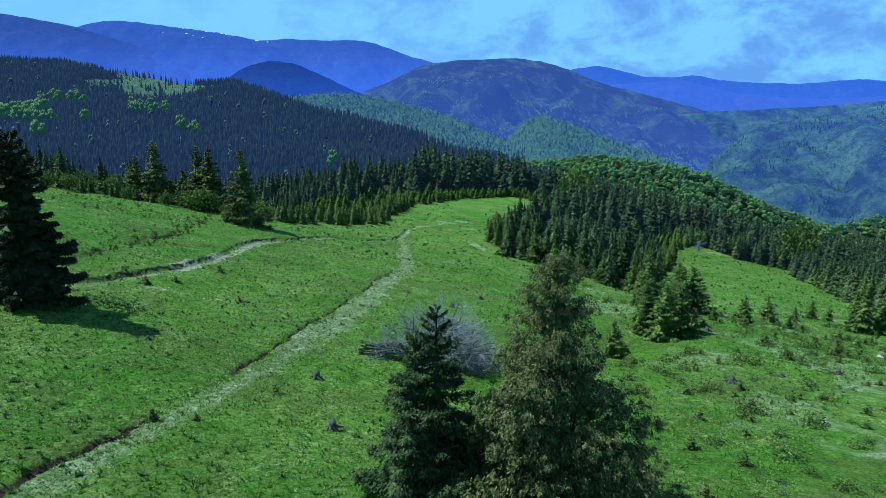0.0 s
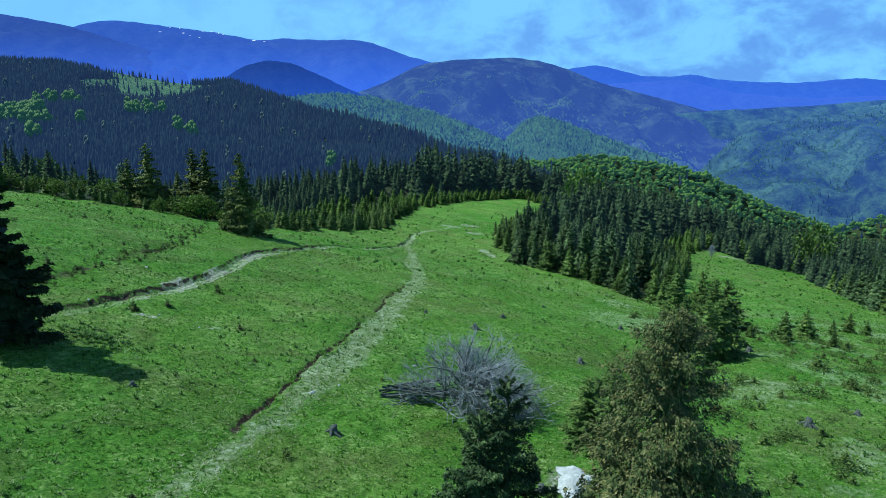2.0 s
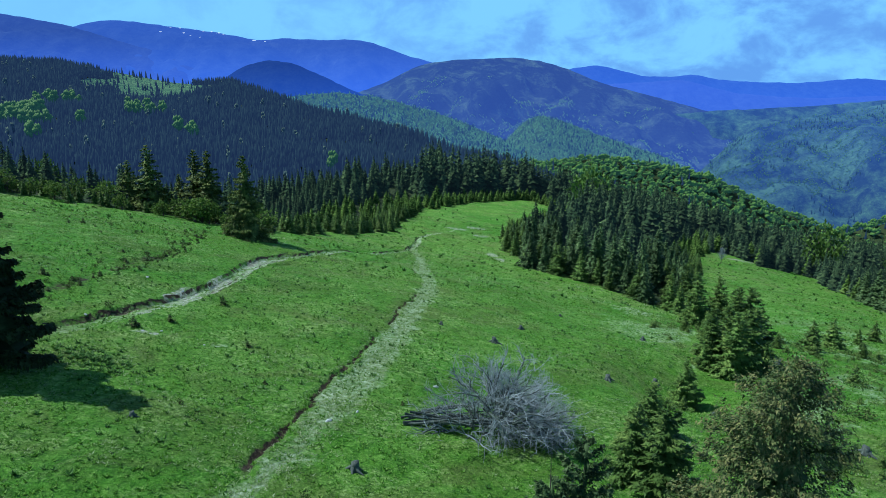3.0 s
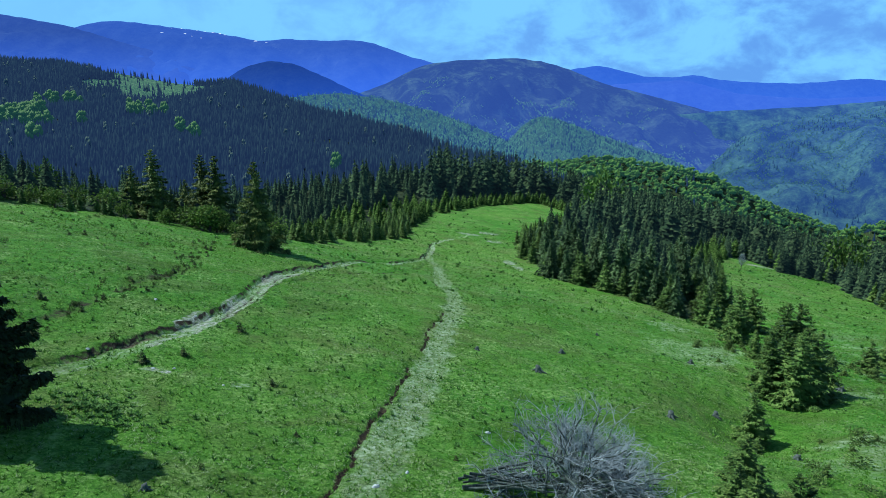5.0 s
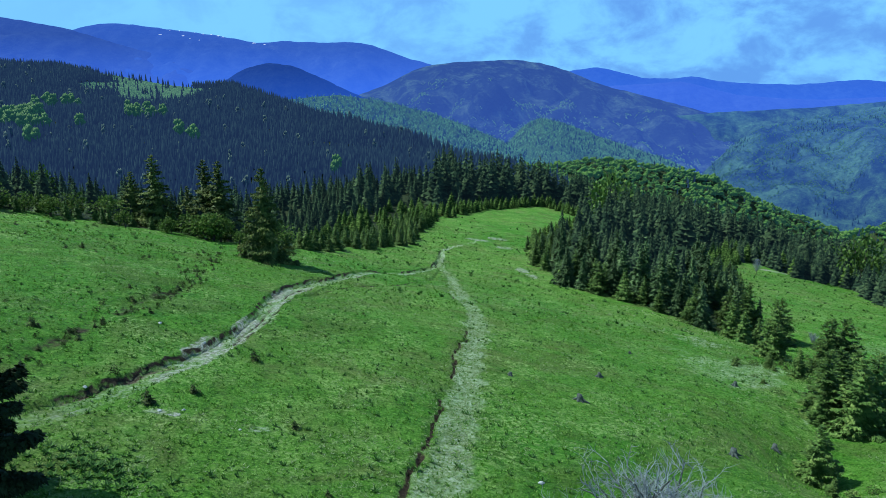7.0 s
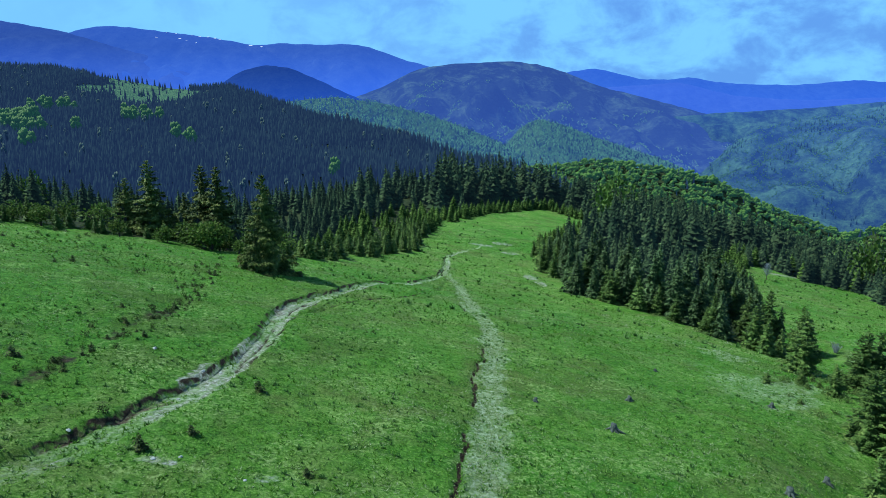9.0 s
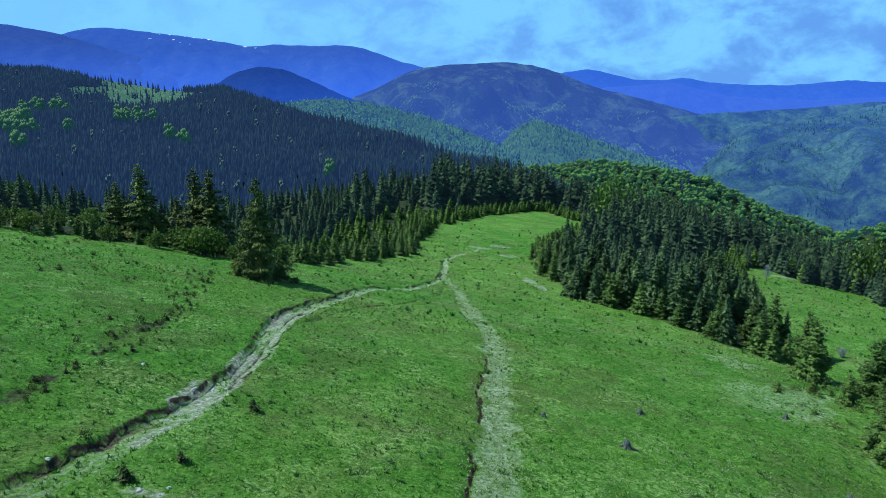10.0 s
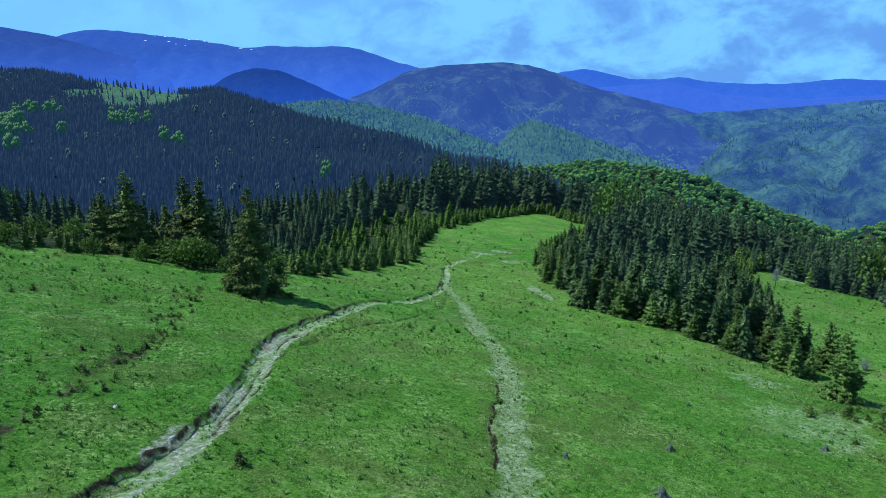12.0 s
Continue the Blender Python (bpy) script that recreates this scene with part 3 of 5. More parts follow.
    for (sx, sy), rx, ry in STONY:
        e = np.hypot((x - sx) / rx, (y - sy) / ry) + 0.5 * jit
        stony = np.maximum(stony, 1 - smooth(0.55, 1.05, e))
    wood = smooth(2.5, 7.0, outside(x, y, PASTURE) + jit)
    return z, worn, stony, earth, wood, soil


def ground_z(x, y):
    return surface(np.atleast_1d(x), np.atleast_1d(y))[0]


def spaced(*spans):
    """Grid lines: (from, to, step) spans, each step shrinking or growing evenly into the next."""
    out = []
    for a, b, s in spans:
        out.append(np.linspace(a, b, max(2, int(round((b - a) / s)) + 1))[:-1])
    return np.concatenate(out + [[spans[-1][1]]])


def build_ground():
    xs = np.unique(np.concatenate([-np.geomspace(170, 4900, 46), spaced((-170, -90, 5), (-90, -48, 1.5), (-48, -34, 0.6), (-34, -24, 0.25), (-24, -17.5, 0.55), (-17.5, -4, 0.25), (-4, 36, 0.8), (36, 70, 1.4), (70, 140, 2.5), (140, 300, 8)), np.geomspace(305, 4900, 42)]))
    ys = np.unique(np.concatenate([-np.geomspace(60, 4900, 24), spaced((-55, 16, 3), (16, 52, 0.48), (52, 100, 0.36), (100, 195, 1.0), (195, 340, 3.0), (340, 460, 6), (460, 1500, 16)), np.geomspace(1530, 4900, 26)]))
    X, Y = np.meshgrid(xs, ys, indexing="ij")
    z, worn, stony, earth, wood, soil = surface(X, Y)
    z = z - 0.06 * np.maximum(-60 - Y, 0)
    n, m = len(xs), len(ys)
    i, j = np.meshgrid(np.arange(n - 1), np.arange(m - 1), indexing="ij")
    q = np.stack([i * m + j, (i + 1) * m + j, (i + 1) * m + j + 1, i * m + j + 1], -1).reshape(-1, 4)
    me = mesh_of("ground", np.stack([X, Y, z], -1).reshape(-1, 3), [q], MAT_GROUND, smooth=True)
    for name, values in (("worn", worn), ("stony", stony), ("earth", earth), ("wood", wood), ("soil", soil)):
        me.attributes.new(name, "FLOAT", "POINT").data.foreach_set("value", values.ravel().astype(np.float32))
    tagged(new("ground", me), "green mountain pasture with a worn footpath and gully", "ground", kind="structure")


build_ground()


# ---------------------------------------------------------------- far mountains
def range_of(name, mat, label, skyline, distance, front, foot, seed, folds=1.0, step=0.006):
    """A mountain: its skyline as (azimuth tangent, rise of the view line) seen from the drone's start, the distance of its crest, and the depth of its front."""
    u0, u1 = skyline[0][0], skyline[-1][0]
    us = np.arange(u0, u1 + step, step)
    rise = np.interp(us, [p[0] for p in skyline], [p[1] for p in skyline])
    kernel = np.array([1, 2, 3, 2, 1]) / 9
    rise = np.convolve(np.pad(rise, 2, mode="edge"), kernel, "valid")
    rise = rise + 0.0006 * wobble(us * 1000, us * 0, 11.0, seed) + 0.0004 * wobble(us * 1000, us * 0, 4.0, seed + 1)
    ts = np.concatenate([np.linspace(0, 1, 46), [1.06, 1.2]])
    U, T = np.meshgrid(us, ts, indexing="ij")
    Y = distance - front * (1 - np.minimum(T, 1)) + 900 * np.maximum(T - 1, 0)
    crest = 20 + rise[:, None] * distance
    prof = np.clip(T, 0, 1) ** 1.15
    X = U * Y
    spur = np.abs(wobble(X, Y * 0.35, front * 0.28, seed + 2)) + 0.5 * np.abs(wobble(X, Y * 0.5, front * 0.12, seed + 3)) + 0.25 * wobble(X, Y, front * 0.05, seed + 4)
    body = np.sin(np.clip(T, 0, 1) * np.pi)
    Z = foot + (crest - foot) * prof + folds * body * (spur - 0.5) * np.maximum(crest - foot, 60) * 0.45
    Z = np.minimum(Z, 20 + (rise[:, None] - 0.0015 * (T < 0.97)) * Y + 0 * U) if folds else Z
    Z = np.where(T > 1, crest - (T - 1) * 700, Z)
    n, m = Y.shape
    i, j = np.meshgrid(np.arange(n - 1), np.arange(m - 1), indexing="ij")
    q = np.stack([i * m + j, (i + 1) * m + j, (i + 1) * m + j + 1, i * m + j + 1], -1).reshape(-1, 4)
    me = mesh_of(name, np.stack([X, Y, Z], -1).reshape(-1, 3), [q], mat, smooth=True)
    tagged(new(name, me), label, "mountain", kind="structure")
    return us, ts, X, Y, Z


def crowns_on(slope, count, base_v, base_f, mat, name, label, seed, sizes=(9, 15), rows=(0.35, 1.0), stands=None):
    """Tree crowns strewn over a mountain's front, as one piece."""
    us, ts, X, Y, Z = slope
    r = np.random.RandomState(seed)
    fi, ft = r.uniform(0, len(us) - 1.01, count), r.uniform(rows[0], rows[1], count) * 45 - 0.01
    i, j = fi.astype(int), np.clip(ft.astype(int), 0, 44)
    a, b = fi - i, ft - j
    P = np.stack([(A[i, j] * (1 - a) + A[i + 1, j] * a) * (1 - b) + (A[i, j + 1] * (1 - a) + A[i + 1, j + 1] * a) * b for A in (X, Y, Z)], -1)
    if stands:
        P = P[wobble(P[:, 0], P[:, 1], stands[0], seed) + 0.4 * wobble(P[:, 0], P[:, 1], stands[0] * 0.35, seed + 1) > stands[1]]
    h = r.uniform(*sizes, len(P))
    P[:, 2] -= h * 0.35
    v, f = scattered(base_v, base_f, P, h, h * r.uniform(0.8, 1.2, len(P)), r)
    stuff(name, mesh_of(name, v, f, mat), label, "forest")


def sky_line(*pairs):
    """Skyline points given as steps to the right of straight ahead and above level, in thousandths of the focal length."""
    return [((x - 784) / FOCAL, (165 - y) / FOCAL) for x, y in pairs]


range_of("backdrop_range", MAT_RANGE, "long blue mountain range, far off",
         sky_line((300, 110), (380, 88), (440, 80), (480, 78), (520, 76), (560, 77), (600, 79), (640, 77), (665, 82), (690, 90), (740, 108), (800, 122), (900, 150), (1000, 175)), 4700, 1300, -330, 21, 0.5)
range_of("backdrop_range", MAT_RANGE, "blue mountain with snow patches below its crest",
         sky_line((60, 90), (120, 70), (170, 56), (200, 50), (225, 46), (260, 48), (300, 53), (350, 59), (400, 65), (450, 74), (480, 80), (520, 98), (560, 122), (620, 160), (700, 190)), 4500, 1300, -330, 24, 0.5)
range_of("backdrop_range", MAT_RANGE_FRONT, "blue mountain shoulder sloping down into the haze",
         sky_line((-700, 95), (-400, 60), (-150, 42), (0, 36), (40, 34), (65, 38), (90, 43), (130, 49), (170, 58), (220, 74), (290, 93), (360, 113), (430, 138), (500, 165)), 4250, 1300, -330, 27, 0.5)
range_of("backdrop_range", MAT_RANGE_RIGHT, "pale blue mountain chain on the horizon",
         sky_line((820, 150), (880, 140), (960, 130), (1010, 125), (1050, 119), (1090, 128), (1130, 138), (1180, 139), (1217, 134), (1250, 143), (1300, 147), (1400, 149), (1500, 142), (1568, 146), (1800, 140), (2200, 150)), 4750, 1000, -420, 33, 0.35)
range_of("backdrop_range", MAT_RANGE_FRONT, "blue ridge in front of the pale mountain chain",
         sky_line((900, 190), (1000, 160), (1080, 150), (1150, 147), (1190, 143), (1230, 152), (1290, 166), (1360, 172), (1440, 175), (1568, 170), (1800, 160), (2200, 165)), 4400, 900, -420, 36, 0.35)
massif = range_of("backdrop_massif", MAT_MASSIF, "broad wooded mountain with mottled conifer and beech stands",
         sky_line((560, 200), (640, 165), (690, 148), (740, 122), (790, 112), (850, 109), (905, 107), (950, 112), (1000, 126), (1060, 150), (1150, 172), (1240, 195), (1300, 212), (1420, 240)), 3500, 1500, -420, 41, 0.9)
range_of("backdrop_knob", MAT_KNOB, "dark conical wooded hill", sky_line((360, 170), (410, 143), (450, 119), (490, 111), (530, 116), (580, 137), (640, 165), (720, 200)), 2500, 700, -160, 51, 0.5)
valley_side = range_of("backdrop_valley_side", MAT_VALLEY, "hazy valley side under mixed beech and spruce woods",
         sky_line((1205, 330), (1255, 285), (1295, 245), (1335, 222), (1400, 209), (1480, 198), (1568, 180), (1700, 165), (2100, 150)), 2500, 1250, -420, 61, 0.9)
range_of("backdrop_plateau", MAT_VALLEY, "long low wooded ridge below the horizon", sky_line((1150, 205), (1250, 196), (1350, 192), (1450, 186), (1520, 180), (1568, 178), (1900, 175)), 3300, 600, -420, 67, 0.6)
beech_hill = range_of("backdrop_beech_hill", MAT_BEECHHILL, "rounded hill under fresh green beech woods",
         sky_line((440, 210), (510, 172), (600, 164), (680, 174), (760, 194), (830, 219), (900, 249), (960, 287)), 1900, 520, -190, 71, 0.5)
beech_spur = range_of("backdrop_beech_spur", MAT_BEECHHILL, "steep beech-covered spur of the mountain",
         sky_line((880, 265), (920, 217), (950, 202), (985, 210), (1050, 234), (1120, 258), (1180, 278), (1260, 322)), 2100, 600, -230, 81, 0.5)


def snow_patches():
    """Old snow lying in the hollows under the crest."""
    r = np.random.RandomState(3)
    V, F = [], []
    for x, y, w in ((313, 65, 9), (330, 58, 6), (346, 59, 8), (352, 67, 9), (362, 71, 6), (371, 62, 5), (378, 74, 6), (385, 64, 8), (398, 65, 10), (410, 67, 9), (418, 69, 6), (470, 79, 12), (486, 81, 8)):
        d = 4380.0
        c = np.array([(x - 784) / FOCAL * d, d, 20 + (165 - y) / FOCAL * d])
        b = len(V)
        k = 9
        for q in range(k):
            a = 2 * np.pi * q / k
            s = r.uniform(0.3, 1.1) * w * d / FOCAL * 0.36
            V.append(c + [math.cos(a) * s, math.sin(a) * s * 0.35, math.sin(a) * s * 0.22])
        F.append([b + q for q in range(k)])
    stuff("snow_patches", mesh_of("snow_patches", V, [F], MAT_SNOW), "patches of old white snow on the far mountain", "snow")


snow_patches()


# ---------------------------------------------------------------- trees
def boughs(height, radius, tiers, per, seed, droop=0.3, bare=0.03, shaggy=0.25, taper=0.9, arched=True, full=1.0, lead=True, lift=0.0):
    """Roof-shaped boughs in tiers, each one folded along its rib and hanging at the sides."""
    rng = np.random.RandomState(seed)
    count = np.maximum((per * (1 - 0.45 * np.arange(tiers) / tiers)).round(), 4).astype(int)
    s = np.repeat(np.arange(tiers) / tiers, count)
    n = len(s)
    s = (s + rng.uniform(-0.9, 0.9, n) / tiers).clip(0, 0.97)
    az = np.concatenate([2 * np.pi * (np.arange(c) + rng.uniform(0, 1)) / c for c in count]) + rng.normal(0, 0.22, n)
    R = radius * (1 - s) ** taper * rng.uniform(1 - shaggy * 1.2, 1 + shaggy * 0.6, n) + 0.035 * radius
    R *= 1 + 0.09 * np.sin(az * 2 + seed) + 0.09 * np.sin(az + 5 * s + seed)
    z0 = height * (bare + (1 - bare) * s) + 0.04 * height * (1 - lift) + lift * R
    z0 = np.minimum(z0, 0.985 * height)
    up = 0.55 * (1 - 0.8 * lift) * smooth(0.6, 1.0, s) - droop * (0.4 + 0.6 * (1 - s)) * rng.uniform(0.6, 1.4, n)
    half = 0.62 * R * np.pi / np.repeat(count, count) * 1.5 * full
    c, q = np.cos(az), np.sin(az)

    def at(r, z, side=0.0):
        return np.stack([c * r - q * side, q * r + c * side, z], -1)
    hang = rng.uniform(0.10, 0.26, n) * R
    root = at(0.03 * R, z0 + 0.10 * R)
    tip = at(R, z0 + up * R)
    left = at(R * rng.uniform(0.5, 0.72, n), z0 + up * R * 0.6 - hang, half)
    right = at(R * rng.uniform(0.5, 0.72, n), z0 + up * R * 0.6 - hang, -half)
    i = np.arange(n)[:, None]
    stout = 0.06 if arched else 0.24
    lead_v, lead_q = tubes([([(0, 0, height * 0.30), (0, 0, height * 1.0)], [stout * radius, 0.1 * stout * radius])], 3 if arched else 4)
    if arched:
        mid = at(0.55 * R, z0 + up * R * 0.5 + 0.10 * R)
        V = np.stack([root, left, tip, right, mid], 1).reshape(-1, 3)
        i = i * 5
        F = np.concatenate([np.hstack([i, i + 4, i + 1]), np.hstack([i, i + 3, i + 4]), np.hstack([i + 4, i + 2, i + 1]), np.hstack([i + 4, i + 3, i + 2])])
    else:
        V = np.stack([root, left, tip, right], 1).reshape(-1, 3)
        i = i * 4
        F = np.concatenate([np.hstack([i, i + 2, i + 1]), np.hstack([i, i + 3, i + 2])])
    if not lead:
        return V, [F]
    return np.vstack([V, lead_v]), [F, lead_q + len(V)]


def spruce_crown(height, radius, whorls, per, needles, size, seed, droop=0.3, bare=0.02, shaggy=0.3, taper=0.85, inner=0.6, hang=0.3, lead=True, lift=0.0):
    """A spruce crown: fan-shaped boughs that sag at the sides, each thatched with small needle sprays and fringed with hanging ones."""
    rng = np.random.RandomState(seed)
    bv, bf = boughs(height, radius * inner, max(whorls * 2 // 3, 7), per, seed + 1, droop + 1.4 * lift, bare, shaggy, taper, lead=lead, lift=lift)
    s = np.repeat(np.arange(whorls) / whorls, per)
    n = len(s)
    s = (s + rng.uniform(-0.45, 0.45, n) / whorls).clip(0, 0.985)
    az = rng.uniform(0, 2 * np.pi, n) + np.arange(n) * 2.39996
    R = radius * (1 - s) ** taper * rng.uniform(1 - shaggy * 1.3, 1 + shaggy * 0.5, n) + 0.03 * radius
    R *= 1 + 0.08 * np.sin(az * 2 + seed) + 0.08 * np.sin(az + 5 * s + seed)
    z0 = height * (bare + (1 - bare) * s) + 0.04 * height
    up = 0.6 * smooth(0.6, 1.0, s) - droop * (0.4 + 0.6 * (1 - s)) * rng.uniform(0.6, 1.4, n)
    # larger boughs carry more sprays
    share = R ** 2 + 0.02 * radius ** 2
    k = rng.choice(n, needles, p=share / share.sum())
    t = 0.12 + 0.88 * rng.uniform(0, 1, needles) ** 0.7
    w = 0.27 * np.sin(np.pi * np.minimum(t, 0.97) ** 0.8) ** 0.7 + 0.02
    v = rng.uniform(-1, 1, needles)
    r, A = R[k], az[k]
    side = v * w * r
    out = r * t
    fringe = rng.uniform(0, 1, needles) < hang
    z = z0[k] + up[k] * r * t + 0.10 * r * np.sin(np.pi * t) - 0.55 * np.abs(side) + rng.normal(0, 0.016, needles) * r - np.where(fringe, rng.uniform(0, 0.10, needles) * r, 0)
    c, q = np.cos(A), np.sin(A)
    P = np.stack([c * out - q * side, q * out + c * side, z], -1)
    turn = A + 0.75 * np.sign(v) * np.abs(v) ** 0.5 + rng.normal(0, 0.45, needles)
    D = np.stack([np.cos(turn), np.sin(turn), np.where(fringe, rng.uniform(-2.2, -0.8, needles), rng.uniform(-0.7, 0.25, needles))], -1)
    D /= np.linalg.norm(D, axis=-1, keepdims=True)
    W = np.cross(D, np.array([0, 0, 1.0]) + rng.normal(0, 0.4, (needles, 3)))
    W /= np.linalg.norm(W, axis=-1, keepdims=True) + 1e-9
    sz = (size * rng.uniform(0.6, 1.4, needles) * (0.7 + 0.3 * (r / radius).clip(0, 1)))[:, None]
    V = np.stack([P - D * sz * 0.2 + W * sz * 0.27, P + D * sz * 0.8, P - D * sz * 0.2 - W * sz * 0.27], 1).reshape(-1, 3)
    i = np.arange(needles)[:, None] * 3 + len(bv)
    return np.vstack([bv, V]), bf + [np.hstack([i, i + 1, i + 2])]


def layered(height, radius, tiers, per, seed, droop=0.42, taper=0.95, shaggy=0.22, low=0.0):
    """A spruce's layers of boughs: each bough a folded kite, from the stem down and out to its tip."""
    rng = np.random.RandomState(seed)
    s = np.repeat(np.arange(tiers) / tiers, per)
    n = len(s)
    s = np.abs(s + rng.uniform(-0.45, 0.45, n) / tiers).clip(0, 0.965)
    az = np.tile(np.arange(per) * 2 * np.pi / per, tiers) + np.repeat(np.arange(tiers) * 2.4, per) + rng.normal(0, 0.16, n)
    R = radius * (1 - s) ** taper * rng.uniform(1 - shaggy, 1 + shaggy * 0.6, n) + 0.02 * radius
    z0 = height * (low + (1 - low) * s)
    fall = droop * R * rng.uniform(0.6, 1.3, n) * (1 - 0.6 * smooth(0.75, 1.0, s))
    half = np.pi / per * 1.15

    def at(a, r, z):
        return np.stack([np.cos(a) * r, np.sin(a) * r, z], -1)
    root = at(az, 0.02 * R, np.minimum(z0 + 0.10 * height * (1 - s) + 0.03 * height, height))
    tip = at(az, R, z0 + 0.35 * fall - 0.35 * fall * (1 - s))
    mid = rng.uniform(0.58, 0.72, n)
    left, right = at(az + half, R * mid, z0 - 0.25 * fall), at(az - half, R * mid, z0 - 0.25 * fall)
    V = np.stack([root, left, tip, right], 1).reshape(-1, 3)
    V[:, 2] = np.maximum(V[:, 2], -0.01 * height)
    i = np.arange(n)[:, None] * 4
    return V, np.concatenate([np.hstack([i, i + 2, i + 1]), np.hstack([i, i + 3, i + 2])])


def conifer(height, radius, whorls, per, sprays, size, seed, droop=0.35, taper=0.95, shaggy=0.25, core=0.6, low=0.0, tiers=13, fan=0.30, hang=0.0, even=0.35, thin=0.3, puff=0.02, start=0.30, bunch=0):
    """A pointed spruce crown: whorls of branches carrying flat needle sprays, round shaded inner boughs."""
    rng = np.random.RandomState(seed)
    C, F = layered(0.98 * height, core * radius, tiers, 7, seed + 7, droop + 0.1, taper, 0.3, low)
    s = np.repeat(np.arange(whorls) / whorls, per)
    n = len(s)
    s = np.abs(s + rng.uniform(-even, even, n) / whorls).clip(0, 0.985)
    az = rng.uniform(0, 2 * np.pi, n) + np.arange(n) * 2.39996
    R = radius * (1 - s) ** taper * rng.uniform(1 - shaggy, 1 + shaggy * 0.5, n) + 0.025 * radius
    R *= 1 + 0.07 * np.sin(az * 2 + seed) + 0.07 * np.sin(az + 5 * s + seed)
    z0 = height * (low + (1 - low) * s) + 0.25 * droop * R
    slope = 0.7 * smooth(0.6, 1.0, s) - droop * (0.35 + 0.65 * (1 - s)) * rng.uniform(0.5, 1.5, n)
    share = R + 0.06 * radius
    # with a bunch size, sprays hang together in dense bunches with gaps between them
    heads = sprays // bunch if bunch else sprays
    own = rng.randint(0, heads, sprays) if bunch else np.arange(sprays)
    k = rng.choice(n, heads, p=share / share.sum())[own]
    t = (start + (1 - start) * rng.uniform(0, 1, heads) ** 0.6)[own]
    v = rng.uniform(-1, 1, heads)[own]
    r, A = R[k], az[k]
    side, out = v * r * fan * np.sin(np.pi * np.minimum(t, 0.93)) ** 0.6, r * t
    z = z0[k] + slope[k] * out - 0.40 * np.abs(side) + 0.14 * r * t ** 3 + rng.normal(0, puff, heads)[own] * r
    z = np.minimum(z, height * 0.985)
    c, q = np.cos(A), np.sin(A)
    P = np.stack([c * out - q * side, q * out + c * side, z], -1)
    if bunch:
        P = P + rng.normal(0, 1, (sprays, 3)) * [0.5 * size, 0.5 * size, 0.6 * size]
    turn = A + 0.8 * v + rng.normal(0, 0.35, sprays)
    D = np.stack([np.cos(turn), np.sin(turn), 0.8 * slope[k] + rng.normal(-0.15, 0.35, sprays)], -1)
    D[:, 2] -= np.where(rng.uniform(0, 1, sprays) < hang, rng.uniform(0.6, 2.0, sprays), 0)
    D /= np.linalg.norm(D, axis=-1, keepdims=True)
    W = np.cross(D, np.array([0, 0, 1.0]) + rng.normal(0, 0.35, (sprays, 3)))
    W /= np.linalg.norm(W, axis=-1, keepdims=True) + 1e-9
    sz = (size * rng.uniform(0.6, 1.4, sprays) * (0.5 + 0.5 * (r / radius).clip(0, 1)))[:, None]
    V = np.stack([P - D * sz * 0.3 + W * sz * thin, P + D * sz * 0.7, P - D * sz * 0.3 - W * sz * thin], 1).reshape(-1, 3)
    # the leading shoot
    b = len(C) + len(V)
    tip = np.array([(0.012 * radius, 0, 0.93 * height), (-0.008 * radius, 0.012 * radius, 0.93 * height), (0, -0.014 * radius, 0.93 * height), (0, 0, 1.0 * height)]) * [3, 3, 1]
    i = np.arange(sprays)[:, None] * 3 + len(C)
    faces = np.concatenate([F, np.hstack([i, i + 1, i + 2]), np.array([(b, b + 1, b + 3), (b + 1, b + 2, b + 3), (b + 2, b, b + 3)])])
    return np.vstack([C, V, tip]), [faces]


def trunk_mesh(height, r, seed, sides=7, name="trunk"):
    rng = np.random.RandomState(seed)
    zs = np.array([-0.4, 0.0, 0.15, 0.4, 0.7, 0.95]) * height
    zs[0] = -0.5
    pts = [(rng.normal(0, 0.003) * height, rng.normal(0, 0.003) * height, z) for z in zs]
    v, q = tubes([(pts, np.array([1.5, 1.2, 0.9, 0.65, 0.36, 0.06]) * r)], sides)
    return mesh_of(name, v, [q], MAT_BARK, smooth=True)


def spruce(crown_me, trunk_me, x, y, size, turn, label, group="", sink=0.05, wide=1.0, category="spruce tree"):
    ob = new("spruce")
    part_of("trunk", trunk_me, ob)
    part_of("crown", crown_me, ob)
    z = float(ground_z(x, y)[0])
    ob.matrix_basis = pose(x, y, z - sink, 0, 0, turn) @ Matrix.Diagonal((size * wide, size * wide, size, 1))
    return tagged(ob, label, category, group)


def crown_mesh(mat, *args, **kw):
    v, f = spruce_crown(*args, **kw)
    return mesh_of("crown", v, f, mat)


def conifer_mesh(mat, *args, **kw):
    v, f = conifer(*args, **kw)
    return mesh_of("crown", v, f, mat)


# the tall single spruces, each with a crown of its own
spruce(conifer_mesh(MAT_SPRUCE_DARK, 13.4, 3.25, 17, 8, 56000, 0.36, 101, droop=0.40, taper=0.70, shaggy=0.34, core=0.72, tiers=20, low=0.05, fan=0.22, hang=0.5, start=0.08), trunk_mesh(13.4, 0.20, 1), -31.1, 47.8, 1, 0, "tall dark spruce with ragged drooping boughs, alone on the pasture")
spruce(conifer_mesh(MAT_SPRUCE, 9.4, 3.0, 20, 8, 62000, 0.17, 102, droop=0.26, taper=0.82, shaggy=0.42, core=0.12, tiers=26, fan=0.30, hang=0.35, even=0.7, puff=0.04, start=0.06), trunk_mesh(9.4, 0.11, 2), -0.3, 27.2, 1, 40, "slender dark green spruce growing beside a broader one")
